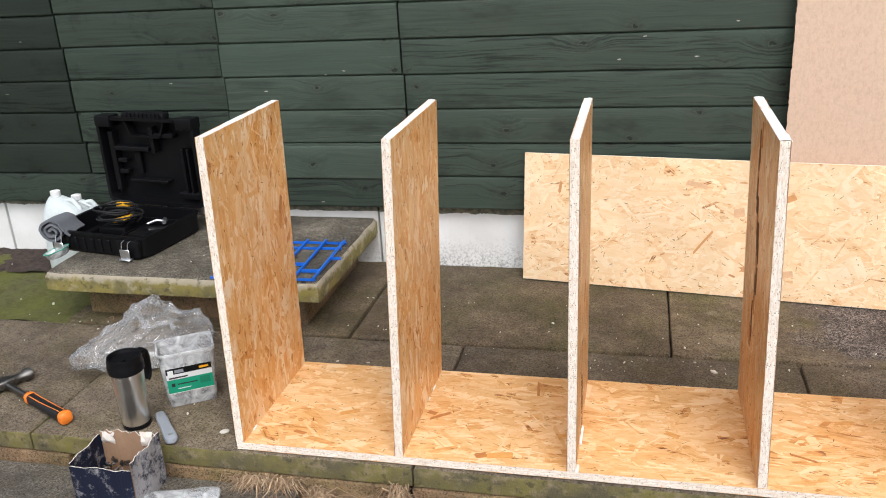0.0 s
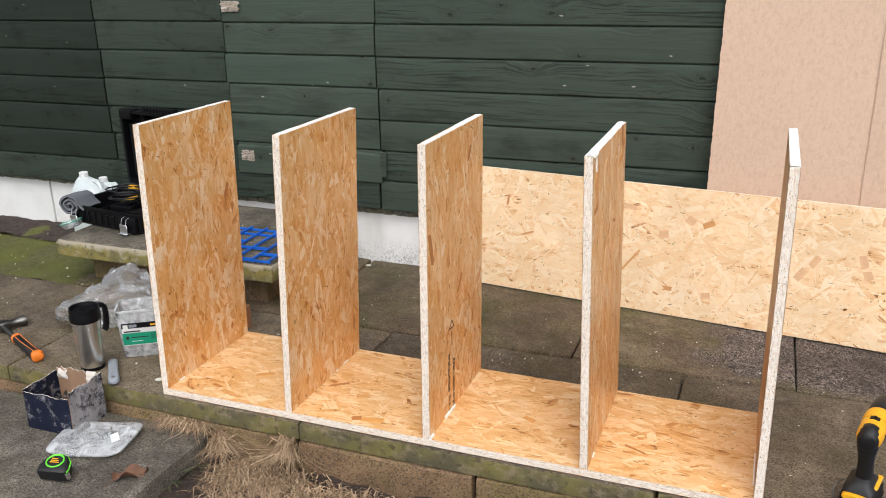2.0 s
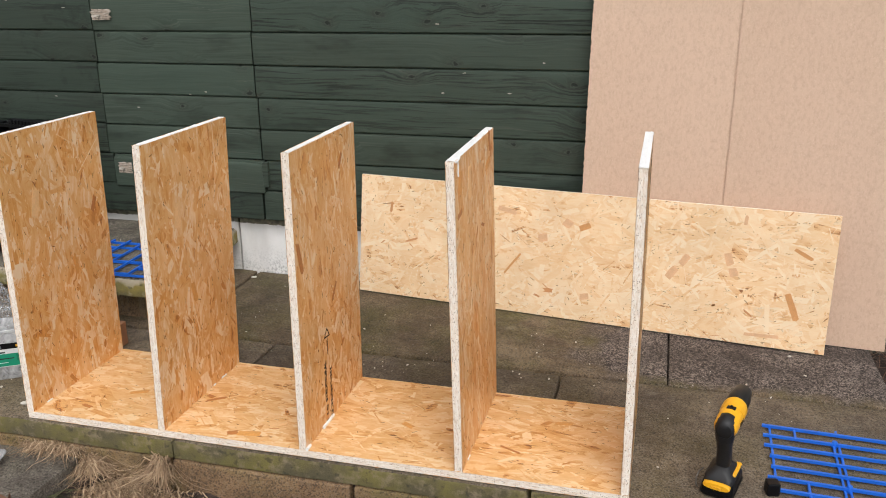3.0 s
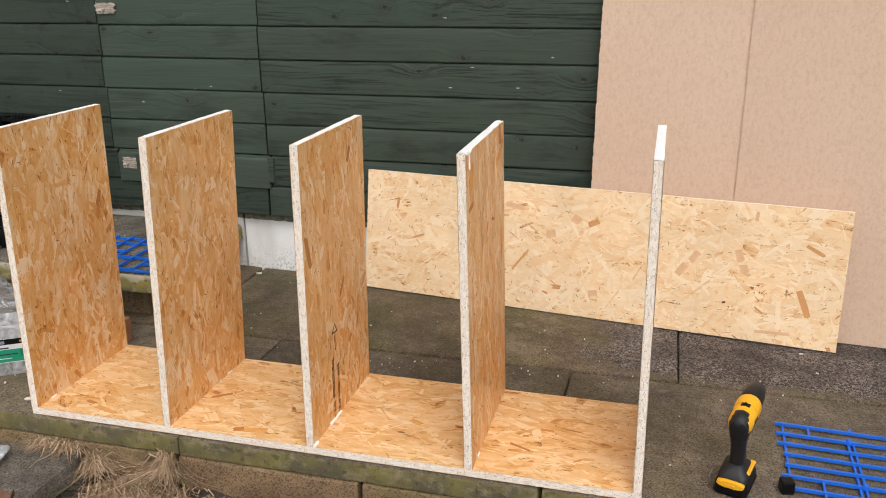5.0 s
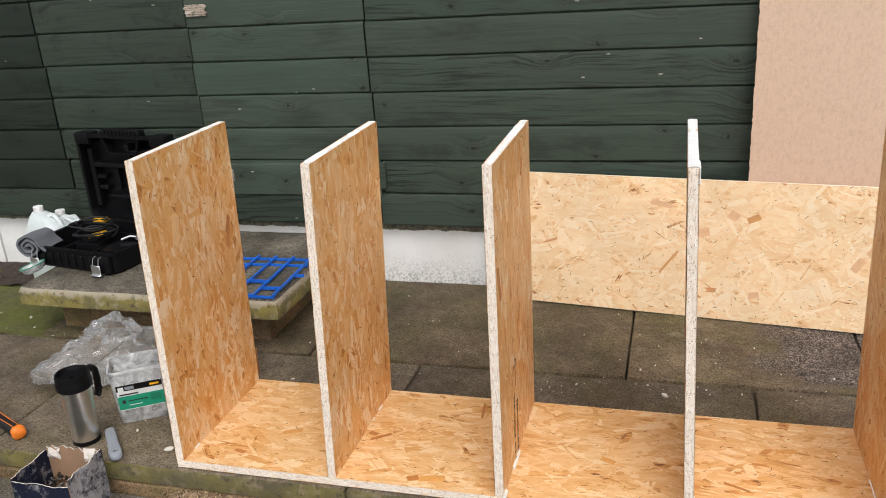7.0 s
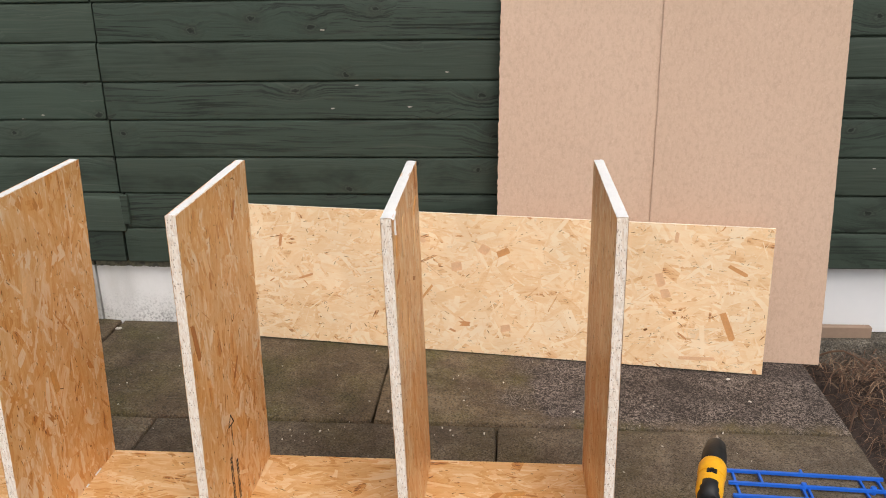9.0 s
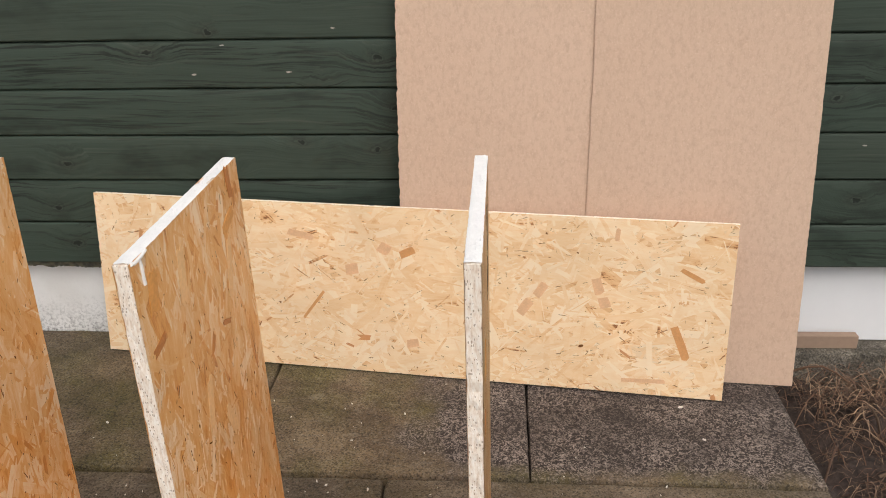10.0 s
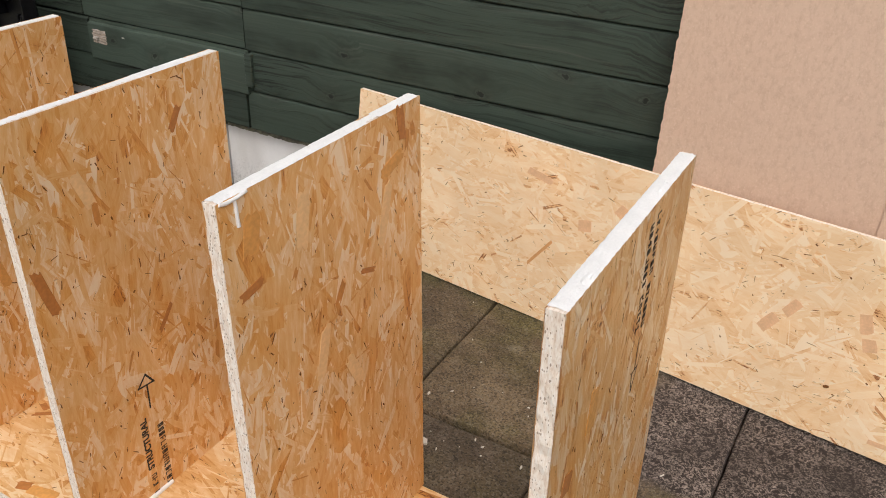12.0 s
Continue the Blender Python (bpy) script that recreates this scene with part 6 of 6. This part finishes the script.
solid("timber_offcut", bm, plain("reddish_offcut", (0.34, 0.165, 0.085), 0.75, 0, 0.35, 60, 0.2), "reddish-brown timber offcut standing behind the shelf carcass", "offcut", pose(-0.130, 0.430, 0.0005, 0, 0, 2))
bm = bmesh.new()
bmesh.ops.create_icosphere(bm, subdivisions=2, radius=0.010)
for v in bm.verts:
    v.co = Vector((v.co.x * 1.25, v.co.y * 0.8, v.co.z * 0.45 + 0.004)) + noise.noise_vector(v.co * 90) * 0.001
solid("pebble", bm, CHALK, "small pale pebble on the slab", "pebble", pose(-0.085, 0.060, 0.0, 0, 0, 30), soft=80)


# ---- dry grass, stems and litter ----
def blades(bm, rng, n, area, z, length, droop, width, lean=(0, 0), tubes=False):
    for _ in range(n):
        x, y = area(rng)
        a = rng.uniform(0, 2 * math.pi)
        l = length * rng.lognormvariate(0, 0.35)
        d = Vector((math.cos(a) + lean[0], math.sin(a) + lean[1], 0)) * 0.9
        rise = rng.uniform(0.15, 0.7)
        p = Vector((x, y, z + rng.uniform(-0.004, 0.008)))
        pts = [p.copy()]
        v = (d + Vector((0, 0, rise * 1.6))).normalized() * l / 5
        for k in range(5):
            p = p + v
            p.z = max(p.z, z - 0.004 + rng.uniform(0, 0.01))
            pts.append(p.copy())
            v += Vector((rng.gauss(0, 0.12) * l / 5, rng.gauss(0, 0.12) * l / 5, -droop * l / 5))
        if tubes:
            tube(bm, pts, width, 3, 0, 0.4)
        else:
            s = Vector((-math.sin(a), math.cos(a), rng.uniform(-0.6, 0.6))).normalized() * width
            prev = None
            for k, q in enumerate(pts):
                t = s * (1 - 0.85 * k / 5)
                pair = (bm.verts.new(q - t), bm.verts.new(q + t))
                if prev:
                    bm.faces.new((prev[0], prev[1], pair[1], pair[0]))
                prev = pair


def tuft(cx, cy, rx, ry):
    return lambda r: (cx + r.gauss(0, rx), cy + r.gauss(0, ry))


rng = random.Random(77)
bm = bmesh.new()
for cx, cy, rx, ry, n, l, lean, z in ((0.020, -0.014, 0.028, 0.004, 170, 0.052, (0.1, -1.4), -0.066), (0.085, -0.014, 0.018, 0.004, 150, 0.050, (0.6, -1.2), -0.066), (0.172, -0.030, 0.012, 0.012, 330, 0.085, (0.9, -0.9), -0.085), (0.245, -0.080, 0.030, 0.030, 420, 0.080, (0.6, -0.6), -0.128), (0.290, -0.070, 0.045, 0.022, 380, 0.075, (-0.2, -0.8), -0.130), (0.372, -0.018, 0.008, 0.005, 300, 0.105, (0.0, -1.2), -0.070), (0.40, -0.085, 0.050, 0.028, 340, 0.075, (0.3, -0.6), -0.134), (0.55, -0.090, 0.070, 0.026, 300, 0.062, (0.3, -0.5), -0.138), (0.74, -0.095, 0.090, 0.026, 260, 0.055, (0.2, -0.5), -0.140), (0.98, -0.095, 0.11, 0.026, 220, 0.050, (0.1, -0.5), -0.140), (0.30, -0.16, 0.05, 0.035, 260, 0.060, (0.2, -0.4), -0.138)):
    blades(bm, rng, n, tuft(cx, cy, rx, ry), z, l, 1.25, 0.0017, lean)
solid("dry_grass", bm, STRAW, "dry straw-coloured grass tufts along the patio edge", "grass", kind="stuff")
bm = bmesh.new()
blades(bm, rng, 60, tuft(0.13, -0.17, 0.02, 0.06), -0.122, 0.03, 0.3, 0.0012)
solid("green_moss_tuft", bm, straw("green_shoots", (0.05, 0.075, 0.02), (0.08, 0.10, 0.03), (0.12, 0.12, 0.05)), "small green shoots beside the path", "grass", kind="stuff")
bm = bmesh.new()


def side_bed(r):
    return 2.215 + 0.8 * r.random() ** 0.8, r.uniform(0.0, 1.09)


blades(bm, rng, 3000, side_bed, -0.070, 0.085, 0.75, 0.0008, (0.0, 0.0))
blades(bm, rng, 700, side_bed, -0.065, 0.11, 0.8, 0.0014, (0.1, 0), True)
for _ in range(46):
    x, y = rng.uniform(2.19, 2.9), rng.uniform(0.05, 1.08)
    a, l, h = rng.uniform(0, 6.28), rng.uniform(0.10, 0.26), rng.uniform(0.02, 0.09)
    tube(bm, [(x + l * (k / 6 - 0.5) * math.cos(a), y + l * (k / 6 - 0.5) * math.sin(a) * 0.8, -0.060 + h * math.sin(math.pi * k / 6) + rng.uniform(0, 0.006)) for k in range(7)], rng.uniform(0.0016, 0.0040), 5, 0, 0.5)
blades(bm, rng, 420, tuft(2.36, 0.98, 0.10, 0.06), -0.035, 0.08, 0.5, 0.0013, (0.1, -0.2))
solid("dead_stems", bm, STEMS, "tangled brown dead stems over the soil bed", "dead plants", kind="stuff")
bm = bmesh.new()
for cx, cy, rx, ry, n, z in ((1.0, 0.75, 0.5, 0.15, 44, 0.0), (0.2, 0.75, 0.15, 0.2, 24, 0.0), (1.75, 0.35, 0.2, 0.25, 22, 0.0), (-0.6, 0.3, 0.5, 0.16, 20, 0.0), (-1.3, 0.75, 0.25, 0.2, 55, 0.002), (-0.35, 0.72, 0.2, 0.12, 16, 0.176), (0.95, 0.54, 0.3, 0.04, 30, 0.0), (-0.6, 0.60, 0.2, 0.03, 30, 0.0)):
    for _ in range(n):
        x, y = rng.gauss(cx, rx), rng.gauss(cy, ry)
        if z > 0.1 and not (-0.9 < x < -0.05 and 0.62 < y < 1.1):
            continue
        if z < 0.1 and (y > 1.12 or y < -0.01 or (-0.95 < x < 0.02 and y > 0.64)):
            continue
        if z < 0.1 and -0.01 < x < 1.50 and y < 0.4:
            continue
        s, a = rng.lognormvariate(-6.15, 0.5), rng.uniform(0, 6.28)
        q = rng.uniform(0.15, 0.6)
        pts = [(x + s * (c * math.cos(a) - q * d * math.sin(a)), y + s * (c * math.sin(a) + q * d * math.cos(a))) for c, d in ((-1, -0.4), (0.2, -1), (1, 0.1), (0.3, 0.9), (-0.7, 0.6))]
        h = z + 0.0006 + s * 0.25
        loft(bm, [[(px, py, z - 0.001) for px, py in pts], [(px, py, h) for px, py in pts]])
solid("litter", bm, CHALK, "pale chips, seeds and shavings scattered on the paving", "litter", kind="stuff")
bm = bmesh.new()
for i in range(14):
    x, y = rng.gauss(-0.62, 0.12), rng.gauss(0.60, 0.03)
    a, l = rng.uniform(0, 3.1), rng.uniform(0.02, 0.06)
    tube(bm, [(x, y, 0.003), (x + l * 0.5 * math.cos(a), y + l * 0.5 * math.sin(a), 0.006), (x + l * math.cos(a + 0.3), y + l * math.sin(a + 0.3) * 0.5, 0.003)], 0.0014, 4)
solid("twigs", bm, STEMS, "a few dark twigs at the foot of the doorstep", "twigs", kind="stuff")
